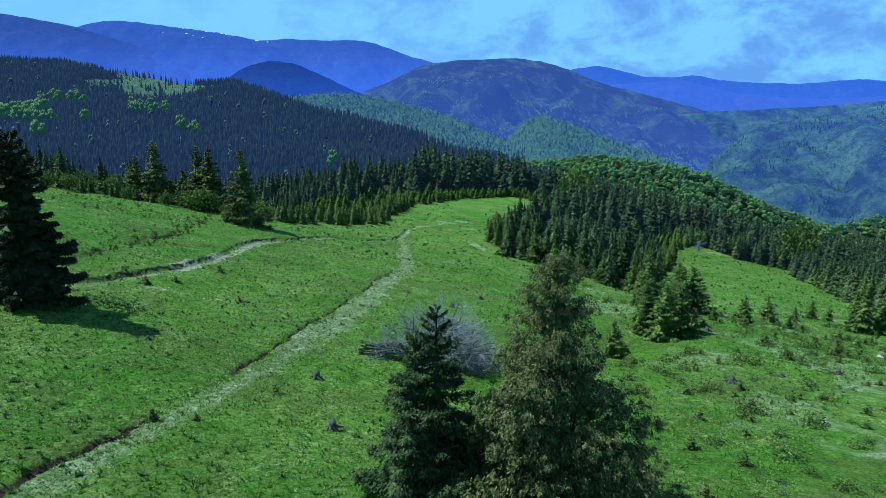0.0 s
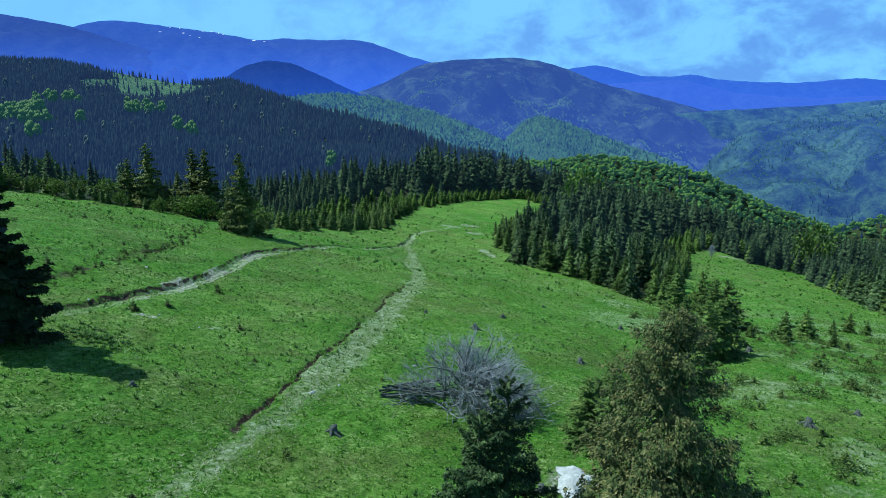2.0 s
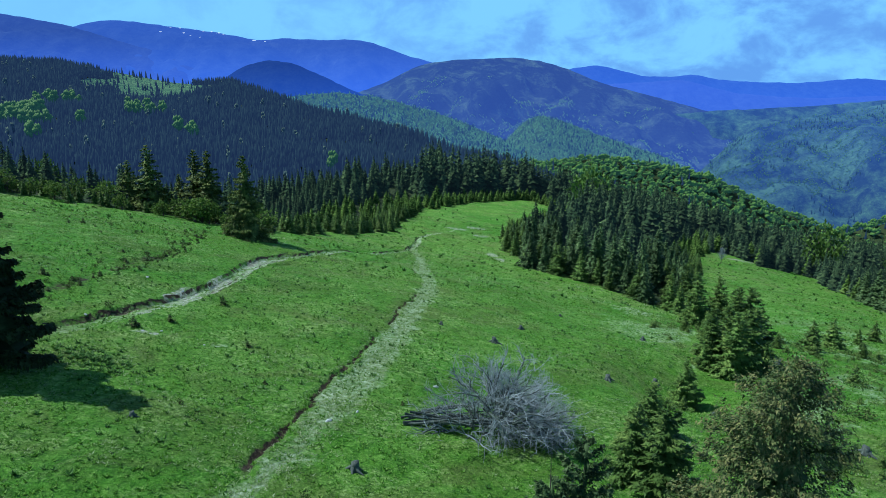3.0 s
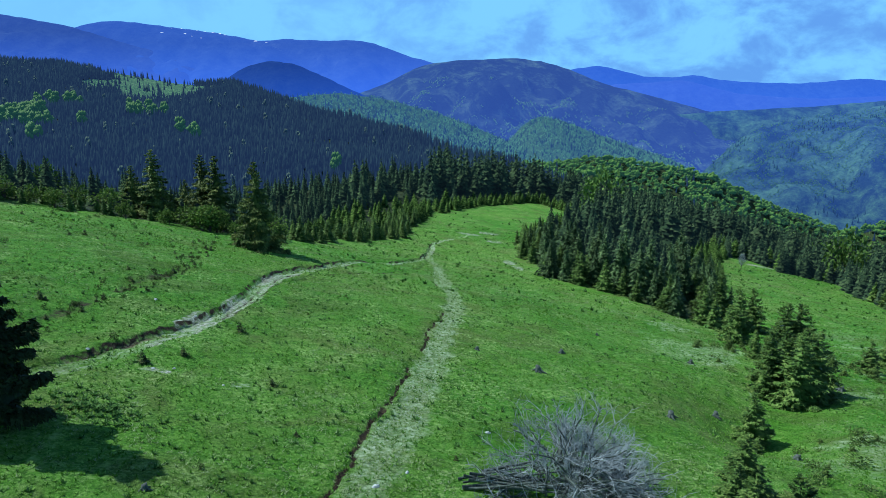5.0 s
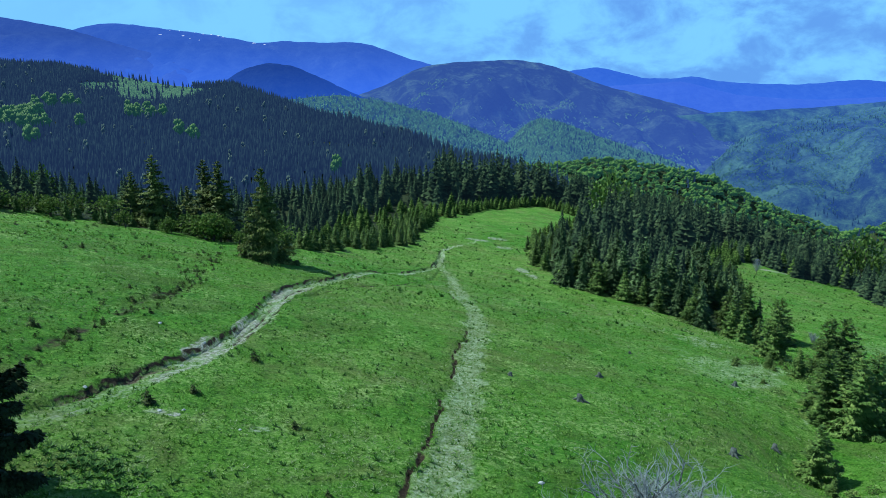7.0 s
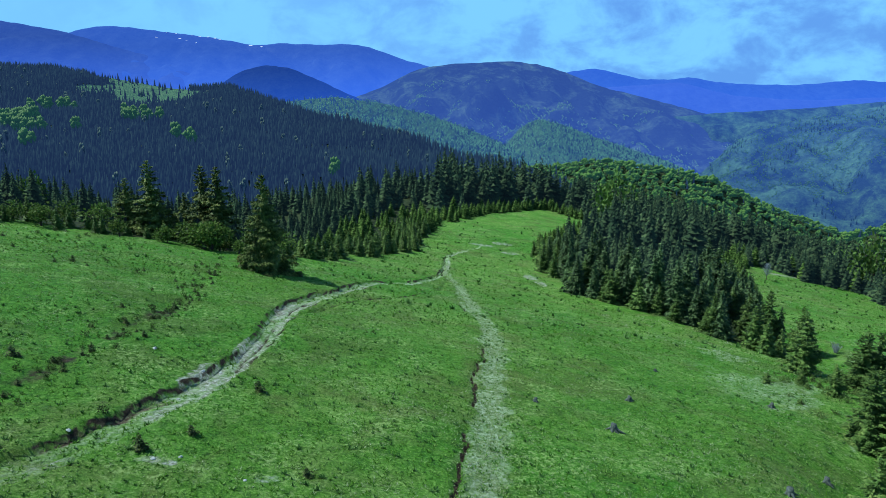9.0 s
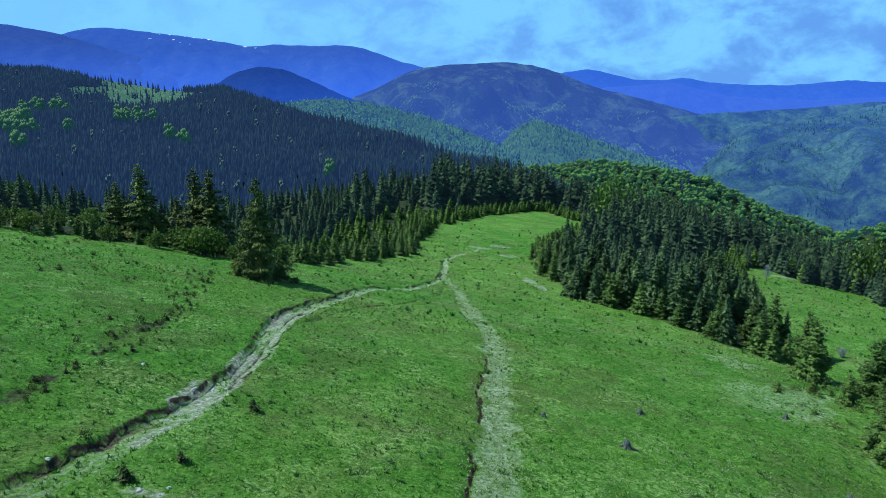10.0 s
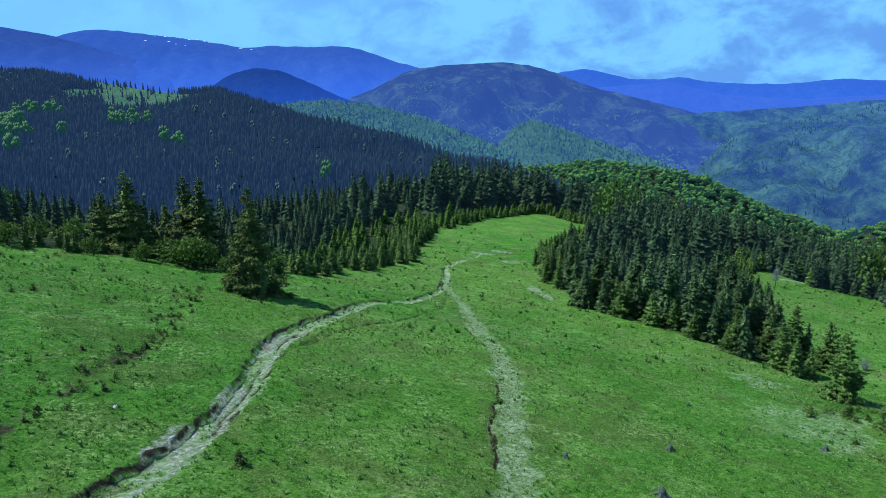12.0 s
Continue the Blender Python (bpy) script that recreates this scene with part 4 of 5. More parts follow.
spruce(conifer_mesh(MAT_SPRUCE, 8.2, 2.8, 17, 8, 40000, 0.17, 112, droop=0.26, taper=0.82, shaggy=0.42, core=0.12, tiers=26, fan=0.30, hang=0.35, even=0.7, puff=0.04, start=0.06), trunk_mesh(9.3, 0.09, 5), -1.25, 27.0, 1, 10, "slender spruce with a bare dead leader, twin of another")
spruce(conifer_mesh(MAT_SPRUCE_CONES, 11.8, 5.9, 24, 11, 150000, 0.15, 103, droop=0.38, taper=0.86, shaggy=0.36, core=0.34, tiers=30, fan=0.36, hang=0.45, even=0.8, puff=0.045, start=0.12, bunch=24), trunk_mesh(11.8, 0.18, 3), 4.9, 27.0, 1, 80, "broad spruce laden with brown cones, beside a slender one")
spruce(conifer_mesh(MAT_SPRUCE_TALL, 14.2, 4.2, 24, 8, 22000, 0.36, 104, droop=0.55, taper=0.85, shaggy=0.35, core=0.45, low=0.03, tiers=24, hang=0.5), trunk_mesh(14.2, 0.22, 4), -36.4, 118.6, 1, 120, "tall dense spruce standing alone at the wood's edge")
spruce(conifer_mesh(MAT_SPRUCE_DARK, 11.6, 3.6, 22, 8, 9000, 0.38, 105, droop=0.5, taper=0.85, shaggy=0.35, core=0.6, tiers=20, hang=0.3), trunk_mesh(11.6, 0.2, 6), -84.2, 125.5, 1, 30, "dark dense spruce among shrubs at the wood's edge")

CROWNS_OLD = [conifer_mesh(MAT_SPRUCE, 1.0, r, 21, 7, 900, 0.07, 200 + i, droop=0.42, core=0.85, tiers=19) for i, r in enumerate((0.22, 0.26, 0.20, 0.24))]
CROWNS_YOUNG = [conifer_mesh(MAT_YOUNG, 1.0, r, 15, 7, 600, 0.085, 220 + i, droop=0.22, core=0.85, tiers=13) for i, r in enumerate((0.28, 0.33, 0.26))]
CROWNS_CLOSE = [conifer_mesh(MAT_YOUNG, 1.0, r, 20, 8, 5200, 0.046, 240 + i, droop=0.22, taper=0.85, shaggy=0.32, core=0.65) for i, r in enumerate((0.33, 0.37, 0.29))]
CROWNS_TALL = [conifer_mesh(MAT_SPRUCE_TALL, 1.0, r, 24, 7, 9000, 0.036, 260 + i, droop=0.5, taper=0.85, shaggy=0.40, core=0.45, tiers=22, hang=0.3) for i, r in enumerate((0.27, 0.24))]
TRUNKS = [trunk_mesh(1.0, 0.017, 300 + i, 5) for i in range(2)]
rng = np.random.RandomState(5)

# the clump on the right-hand slope and the spruces strung out before it
CLUMP = [(28.0, 78.4, 7.4), (30.8, 80.6, 7.2), (26.8, 81.6, 7.1), (37.4, 98.9, 7.2), (39.4, 99.3, 7.5), (29.6, 84.4, 6.8), (32.6, 86.5, 6.0), (25.2, 79.8, 3.0), (34.8, 93.5, 4.4)]
for i, (x, y, h) in enumerate(CLUMP):
    spruce(CROWNS_CLOSE[i % 3], TRUNKS[0], x, y, h, rng.uniform(0, 360), "mid-green spruce with branches down to the grass, in a tight clump", "spruce clump on the slope", wide=1.25)
STRUNG = [(19.2, 69.4, 4.9), (10.2, 52.2, 3.9), (8.2, 49.2, 3.3), (7.6, 42.4, 5.4), (6.4, 43.8, 4.3), (16.8, 63.5, 1.6)]
for i, (x, y, h) in enumerate(STRUNG):
    spruce(CROWNS_CLOSE[i % 3], TRUNKS[1], x, y, h, rng.uniform(0, 360), "bushy young spruce rooted in the open grass", "young spruces along the slope", wide=1.25)
PAIR = [(34.6, 106.6, 8.5), (49.8, 133.2, 8.4), (42.2, 130.0, 10.6), (41.0, 134.7, 8.4), (33.0, 130.2, 7.4), (37.6, 125.5, 7.6), (31.5, 94.7, 3.8), (30.0, 98.5, 2.2)]
for i, (x, y, h) in enumerate(PAIR):
    spruce(CROWNS_CLOSE[i % 3], TRUNKS[1], x, y, h, rng.uniform(0, 360), "young spruce at the tip of the wood", "young spruces along the slope")
OPEN_YOUNG = [(44.6, 92.4, 4.4), (51.2, 98.6, 4.7), (58.9, 104.5, 2.8), (64.1, 108.6, 3.6), (67.5, 109.2, 2.6), (44.9, 70.4, 2.4), (65.5, 96.9, 8.3), (68.6, 96.9, 7.6), (71.6, 98.5, 7.6), (66.8, 101.0, 6.6), (40.0, 92.3, 2.2), (50.6, 90.9, 2.2),
              (-35.0, 122.5, 3.5), (113.9, 179.5, 5.6), (118.9, 187.5, 7.6), (110.5, 176.0, 4.6), (129.8, 184.6, 5.4)]
for i, (x, y, h) in enumerate(OPEN_YOUNG):
    spruce(CROWNS_YOUNG[i % 3], TRUNKS[1], x, y, h, rng.uniform(0, 360), "young spruce standing free on the pasture", "young spruces on the right-hand pasture", wide=1.35 if h < 6 else 1.0)
LANDMARKS = [(-61.9, 141.0, 13.2), (-54.1, 144.4, 14.2), (-50.6, 142.0, 14.2), (-58.0, 146.0, 9.0), (-66.0, 141.0, 9.5)]
for i, (x, y, h) in enumerate(LANDMARKS):
    spruce(CROWNS_TALL[i % 2], TRUNKS[0], x, y, h, rng.uniform(0, 360), "tall old spruce rising above the shrubs at the wood edge", "tall spruces above the shrubs", wide=1.3)


# ---------------------------------------------------------------- woods round the pasture
def cone_tree(sides, tiers, seed):
    """A small jagged spruce of stacked skirts, 1 high, for woods further off."""
    r = np.random.RandomState(seed)
    V, F = [], []
    for k in range(tiers):
        top = 1.0 if k == tiers - 1 else 0.30 + 0.70 * (k + 1) / tiers + 0.10
        low = 0.10 + 0.80 * k / tiers
        rad = 0.20 * (1 - k / tiers) ** 0.85 + 0.012
        b = len(V)
        V.append((0, 0, min(top, 1.0)))
        for j in range(sides):
            a = 2 * np.pi * (j + 0.5 * (k % 2) + r.uniform(-0.2, 0.2)) / sides
            q = rad * (r.uniform(0.75, 1.25) if j % 2 else r.uniform(0.5, 0.8))
            V.append((math.cos(a) * q, math.sin(a) * q, low + r.uniform(-0.04, 0.03)))
        F += [(b, b + 1 + j, b + 1 + (j + 1) % sides) for j in range(sides)]
    return np.array(V), [np.array(F)]


def crown_blob(seed, clumps=9, full=1.0):
    """A broadleaf crown, 1 high: clumps of leafy facets with gaps between them."""
    r = np.random.RandomState(seed)
    V, F = [], []
    octa = np.array([(1, 0, 0), (0, 1, 0), (-1, 0, 0), (0, -1, 0), (0, 0, 1), (0, 0, -1)], float)
    tri = [(0, 1, 4), (1, 2, 4), (2, 3, 4), (3, 0, 4), (1, 0, 5), (2, 1, 5), (3, 2, 5), (0, 3, 5)]
    for k in range(clumps):
        d = r.normal(0, 1, 3); d /= np.linalg.norm(d)
        c = np.array([0, 0, 0.62]) + d * [0.24, 0.24, 0.26]
        b = len(V)
        for v in octa:
            V.append(c + v * full * r.uniform(0.11, 0.21) + r.normal(0, 0.02, 3))
        F += [(b + p, b + q, b + s) for p, q, s in tri]
    b = len(V)
    V += [(-0.02, -0.02, 0), (0.02, -0.02, 0), (0, 0.03, 0), (0, 0, 0.6)]
    F += [(b, b + 1, b + 3), (b + 1, b + 2, b + 3), (b + 2, b, b + 3)]
    return np.array(V), [np.array(F)]


def jittered(x0, x1, y0, y1, step, rng):
    gx, gy = np.meshgrid(np.arange(x0, x1, step), np.arange(y0, y1, step), indexing="ij")
    return (gx + rng.uniform(-0.45, 0.45, gx.shape) * step).ravel(), (gy + rng.uniform(-0.45, 0.45, gy.shape) * step).ravel()


def leaf_crown(seed, leaves=260, flat=0.8, leaf=0.13):
    """A leafy shrub or tree crown, 1 high and wide: small leaf sprays in an uneven shell."""
    r = np.random.RandomState(seed)
    lobes = r.normal(0, 1, (9, 3)); lobes /= np.linalg.norm(lobes, axis=1, keepdims=True)
    lobes = lobes * [0.26, 0.26, 0.22] + [0, 0, 0.52]
    pick = r.randint(0, 9, leaves)
    d = r.normal(0, 1, (leaves, 3)); d /= np.linalg.norm(d, axis=1, keepdims=True)
    P = lobes[pick] + d * r.uniform(0.12, 0.26, (leaves, 1)) * [1, 1, flat]
    D = d + r.normal(0, 0.6, (leaves, 3)); D /= np.linalg.norm(D, axis=1, keepdims=True)
    W = np.cross(D, r.normal(0, 1, (leaves, 3))); W /= np.linalg.norm(W, axis=1, keepdims=True)
    s = r.uniform(0.6, 1.3, (leaves, 1)) * leaf
    V = np.stack([P, P + D * s * 0.5 + W * s * 0.35, P + D * s, P + D * s * 0.5 - W * s * 0.35], 1).reshape(-1, 3)
    V[:, 2] = np.maximum((V[:, 2] - 0.12) * 1.15, -0.02)
    i = np.arange(leaves)[:, None] * 4
    return V, [np.hstack([i, i + 1, i + 2, i + 3])]


def stems_mesh(seed, name="stem"):
    r = np.random.RandomState(seed)
    lines = [([(0, 0, -0.08), (r.normal(0, 0.05), r.normal(0, 0.05), 0.3), (r.normal(0, 0.16), r.normal(0, 0.16), 0.62)], [0.035, 0.025, 0.010]) for _ in range(4)]
    v, q = tubes(lines, 5)
    return mesh_of(name, v, [q], MAT_BARK, smooth=True)


SHRUB_CROWNS = [mesh_of("crown", *leaf_crown(600 + i, 620, 0.9, 0.085), MAT_SHRUB) for i in range(3)]
BEECH_CROWNS = [mesh_of("crown", *leaf_crown(610 + i, 900, 0.9, 0.075), MAT_BEECH) for i in range(2)]
STEMS = [stems_mesh(620 + i) for i in range(2)]
BEECH_TRUNK = stems_mesh(630, "trunk")


def shrub(x, y, size, turn, wide=1.15):
    ob = new("shrub")
    part_of("stem", STEMS[int(x * 7) % 2], ob)
    part_of("crown", SHRUB_CROWNS[int(y * 5) % 3], ob)
    ob.matrix_basis = pose(x, y, float(ground_z(x, y)[0]) - 0.05, 0, 0, turn) @ Matrix.Diagonal((size * wide, size * wide, size, 1))
    return tagged(ob, "yellow-green leafy shrub at the edge of the wood", "shrub", "shrubs along the wood edge")


def beech(x, y, size, turn, wide=0.75):
    ob = new("beech_tree")
    part_of("trunk", BEECH_TRUNK, ob)
    part_of("crown", BEECH_CROWNS[int(abs(x)) % 2], ob)
    ob.matrix_basis = pose(x, y, float(ground_z(x, y)[0]) - 0.1, 0, 0, turn) @ Matrix.Diagonal((size * wide, size * wide, size, 1))
    return tagged(ob, "bright green beech in fresh leaf among dark spruces", "beech tree", "beeches among the spruces")


def edge_wood():
    """Spruces one by one along the wood's edge, then the mass of the wood behind as one piece."""
    rng = np.random.RandomState(8)
    x, y = jittered(-170, 330, 95, 470, 3.3, rng)
    d = outside(x, y, PASTURE)
    keep = (d > 0.6) & (np.abs(x) < y * 0.78 + 10) & ~((x > 60) & (y < 130) & (x < 95) & (d < 6))
    x, y, d = x[keep], y[keep], d[keep]
    wedge = (x > 5) & (x < 60) & (y > 115) & (y < 205)
    # wider spacing between tall trees
    keep = (d < 9) & ~wedge | wedge & (rng.uniform(0, 1, len(x)) < np.where(d < 4.5, 0.50, 0.34)) | (rng.uniform(0, 1, len(x)) < np.where(y > 290, 0.24, np.where((x < -30) & (d < 45), 0.5, 0.29)))
    x, y, d, wedge = x[keep], y[keep], d[keep], wedge[keep]
    left = x < -40
    young = np.where(left, rng.uniform(2.4, 4.4, len(x)), rng.uniform(3.4, 5.6, len(x)))
    old = np.where(left, rng.uniform(5.5, 9.8, len(x)), rng.uniform(9.0, 17.0, len(x)))
    deep = (x > -42) & (x < 2)
    grow = np.where(deep, smooth(17, 30, d + rng.uniform(-4, 4, len(x))), smooth(7, 17, d + rng.uniform(-3, 3, len(x))))
    h = young * (1 - grow) + old * grow
    h = np.where(wedge, rng.uniform(5.6, 12.0, len(x)) * (0.74 + 0.40 * smooth(0, 14, d)), h)
    # the tall old stand beyond the top of the pasture
    tall = (x > -14) & (x < 130) & (y > 200) & ~wedge
    h = np.where(tall, h * (1 - smooth(8, 16, d)) + np.where((x < 45) & (y > 285), rng.uniform(18.0, 26.0, len(x)), rng.uniform(13.0, 20.0, len(x))) * smooth(8, 16, d), h)
    h = np.where(wedge & (d > 9), rng.uniform(8.0, 13.5, len(x)), h)
    right = (x > 95) & (d < 25)
    h = np.where(right, rng.uniform(6.5, 11.5, len(x)), h)
    far = np.hypot(x + 10, y - 30)
    single = (d < 7.5) & (far < 235) | wedge & (d < 14)
    order = np.argsort(np.where(single, far, 1e9))[:290]
    single = np.zeros(len(x), bool); single[order] = True
    for i in np.nonzero(single)[0]:
        small = h[i] < 7.5
        if left[i] and d[i] < 10 and rng.uniform() < 0.6:
            shrub(x[i], y[i], rng.uniform(2.4, 5.2), rng.uniform(0, 360), rng.uniform(0.8, 1.35))
            continue
        me = CROWNS_YOUNG[i % 3] if small else CROWNS_OLD[i % 4]
        spruce(me, TRUNKS[i % 2], x[i], y[i], h[i], rng.uniform(0, 360),
               "short young spruce at the edge of the wood" if small else "dark spruce at the edge of the wood", "spruces along the wood edge", sink=0.1, wide=rng.uniform(0.95, 1.35))
    rest = ~single
    z = ground_z(x, y) - 0.2
    for lo, hi, tiers, per in ((0, 210, 17, 7), (210, 330, 13, 6), (330, 1e9, 8, 5)):
        pick = rest & (far >= lo) & (far < hi)
        for part in range(4):
            light = (h < 7.6) & ~(left & (d > 9))
            some = pick & (light if part == 3 else ~light & (np.arange(len(x)) % 3 == part))
            if not some.any():
                continue
            bv, f = layered(1.0, (0.23, 0.26, 0.20, 0.29)[part], tiers, per, int(lo) + part, shaggy=0.28)
            bf = [f]
            v, f = scattered(bv, bf, np.stack([x, y, z], -1)[some], h[some], h[some] * rng.uniform(0.9, 1.3, some.sum()) * (1.25 if part == 3 else 1.0), rng)
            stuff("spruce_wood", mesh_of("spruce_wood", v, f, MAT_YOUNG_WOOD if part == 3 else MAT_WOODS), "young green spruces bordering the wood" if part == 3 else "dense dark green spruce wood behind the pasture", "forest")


edge_wood()
for x, y, h in ((78, 372, 19), (150, 285, 13), (158, 290, 11), (172, 262, 11), (60, 290, 25), (134, 239, 21), (-88, 150, 9)):
    beech(x, y, h, x * 10)


def hill_wood():
    rng = np.random.RandomState(9)
    x, y = jittered(-1150, 330, 590, 1480, 5.2, rng)
    ex, ey = jittered(-620, 200, 610, 760, 5.0, rng)
    x, y = np.concatenate([x, ex]), np.concatenate([y, ey])
    u = x / y
    crest_y = np.interp(u, [-1.2, -0.67, -0.42, -0.31, -0.22, -0.12, -0.02, 0.07, 0.3], [1450, 1400, 1400, 1300, 1100, 1000, 900, 800, 700])
    keep = (u > -0.74) & (u < 0.22) & (y < crest_y + 20)
    # the clearing near the top
    keep &= hill_clearing(x, y) + 0.25 * wobble(x, y, 30.0, 88) > np.where(rng.uniform(0, 1, len(x)) < 0.05, -9, 0)
    x, y = x[keep], y[keep]
    z = ground_z(x, y) - 0.3
    leafy = rng.uniform(0, 1, len(x)) < 0.007 + 0.012 * smooth(0.35, 0.7, wobble(x, y, 90.0, 31))
    h = rng.uniform(11, 19, len(x)) * (1 + 0.12 * wobble(x, y, 50.0, 32))
    P = np.stack([x, y, z], -1)
    for k in range(3):
        some = ~leafy & (np.arange(len(x)) % 3 == k)
        bv, bf = cone_tree(6, 2, 60 + k)
        bv = bv * [0.72, 0.72, 1]
        v, f = scattered(bv, bf, P[some], h[some], h[some] * rng.uniform(0.9, 1.3, some.sum()), rng)
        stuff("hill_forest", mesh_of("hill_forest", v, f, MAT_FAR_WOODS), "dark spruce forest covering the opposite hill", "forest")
    bv, bf = crown_blob(77, 26, 0.85)
    v, f = scattered(bv, bf, P[leafy], h[leafy] * 1.1, h[leafy] * rng.uniform(0.40, 0.6, leafy.sum()), rng)
    stuff("hill_broadleaves", mesh_of("hill_broadleaves", v, f, MAT_GREYTREE, smooth=True), "pale half-leafed trees scattered among the spruces", "forest")
    # a stand of fresh green beeches
    spots = [(-535, 872, 9, 14, 18), (-545, 856, 8, 14, 14), (-497, 818, 7, 10, 9), (-456, 751, 5, 5, 5), (-556, 848, 8, 8, 8), (-567, 974, 12, 6, 7), (-540, 982, 12, 6, 6),
             (-411, 901, 7, 6, 4), (-429, 975, 9, 8, 6), (-378, 896, 7, 6, 3), (-308, 787, 2, 2, 2), (-286, 768, 2, 2, 2), (-434, 820, 4, 4, 1), (-114, 679, 2, 2, 2)]
    bx = np.concatenate([rng.normal(cx, sx, n) for cx, cy, sx, sy, n in spots])
    by = np.concatenate([rng.normal(cy, sy, n) for cx, cy, sx, sy, n in spots])
    hh = rng.uniform(17, 25, len(bx))
    v, f = scattered(bv, bf, np.stack([bx, by, ground_z(bx, by) + 2], -1), hh, hh * 0.78, rng)
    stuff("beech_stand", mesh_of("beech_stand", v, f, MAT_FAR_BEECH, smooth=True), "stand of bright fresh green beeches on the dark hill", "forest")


hill_wood()


def beech_rise():
    rng = np.random.RandomState(10)
    x, y = rng.uniform(60, 860, 8200), rng.uniform(660, 1190, 8200)
    u = x / y
    keep = (u > 0.10) & (u < 0.66) & (y > 920) | (u > 0.5) & (u < 0.8) & (y < 790)
    x, y = x[keep], y[keep]
    z = ground_z(x, y) - 0.5
    h = rng.uniform(6.5, 14, len(x)) * (1 + 0.3 * wobble(x, y, 45.0, 43)) * np.minimum(y / 1050, 1)
    P = np.stack([x, y, z], -1)
    dark = (rng.uniform(0, 1, len(x)) < 0.05 + 0.4 * smooth(0.3, 0.6, wobble(x, y, 110.0, 41)))
    for k in range(3):
        some = ~dark & (np.arange(len(x)) % 3 == k)
        bv, bf = crown_blob(80 + k, 6, 1.3)
        v, f = scattered(bv, bf, P[some], h[some], h[some] * rng.uniform(0.95, 1.4, some.sum()), rng)
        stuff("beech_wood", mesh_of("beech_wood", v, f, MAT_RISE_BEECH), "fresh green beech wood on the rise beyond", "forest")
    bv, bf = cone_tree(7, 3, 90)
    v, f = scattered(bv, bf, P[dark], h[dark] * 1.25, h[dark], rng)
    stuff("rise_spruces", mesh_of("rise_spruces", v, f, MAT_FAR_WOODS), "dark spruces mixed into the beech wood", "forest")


beech_rise()

blob = crown_blob(91, 2)
spire = cone_tree(5, 2, 92)
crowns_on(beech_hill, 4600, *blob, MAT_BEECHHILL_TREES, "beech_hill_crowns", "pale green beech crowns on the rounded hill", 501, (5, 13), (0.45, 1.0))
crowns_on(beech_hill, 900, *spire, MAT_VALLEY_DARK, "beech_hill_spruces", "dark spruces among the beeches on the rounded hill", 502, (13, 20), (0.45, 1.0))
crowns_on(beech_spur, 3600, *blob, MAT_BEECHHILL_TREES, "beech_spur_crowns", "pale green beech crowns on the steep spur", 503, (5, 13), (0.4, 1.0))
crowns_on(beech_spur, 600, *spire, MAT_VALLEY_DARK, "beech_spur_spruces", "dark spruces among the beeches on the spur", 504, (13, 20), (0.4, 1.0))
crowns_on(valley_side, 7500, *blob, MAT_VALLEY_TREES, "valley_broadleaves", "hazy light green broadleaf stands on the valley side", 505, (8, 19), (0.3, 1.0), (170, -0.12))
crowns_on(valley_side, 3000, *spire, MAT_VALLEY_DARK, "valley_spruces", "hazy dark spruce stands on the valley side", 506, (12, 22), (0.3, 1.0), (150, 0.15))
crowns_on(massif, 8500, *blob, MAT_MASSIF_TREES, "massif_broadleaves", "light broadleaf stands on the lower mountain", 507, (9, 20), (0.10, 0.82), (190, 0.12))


def hill_pasture():
    # a sheet laid over the ground, its grass material glowing with painted haze
    gx, gy = np.meshgrid(np.linspace(-790, -400, 76), np.linspace(1080, 1440, 60), indexing="ij")
    z = ground_z(gx.ravel(), gy.ravel()).reshape(gx.shape) + 2.2
    n, m = gx.shape
    i, j = np.meshgrid(np.arange(n - 1), np.arange(m - 1), indexing="ij")
    q = np.stack([i * m + j, (i + 1) * m + j, (i + 1) * m + j + 1, i * m + j + 1], -1).reshape(-1, 4)
    inside = hill_clearing(gx, gy).ravel() + 0.25 * wobble(gx, gy, 30.0, 88).ravel() < 0.05
    me = mesh_of("hill_pasture", np.stack([gx, gy, z], -1).reshape(-1, 3), [q[inside[q].all(1)]], MAT_HILL_PASTURE, smooth=True)
    tagged(new("hill_pasture", me), "pale green clearing near the top of the spruce hill", "ground", kind="structure")


hill_pasture()


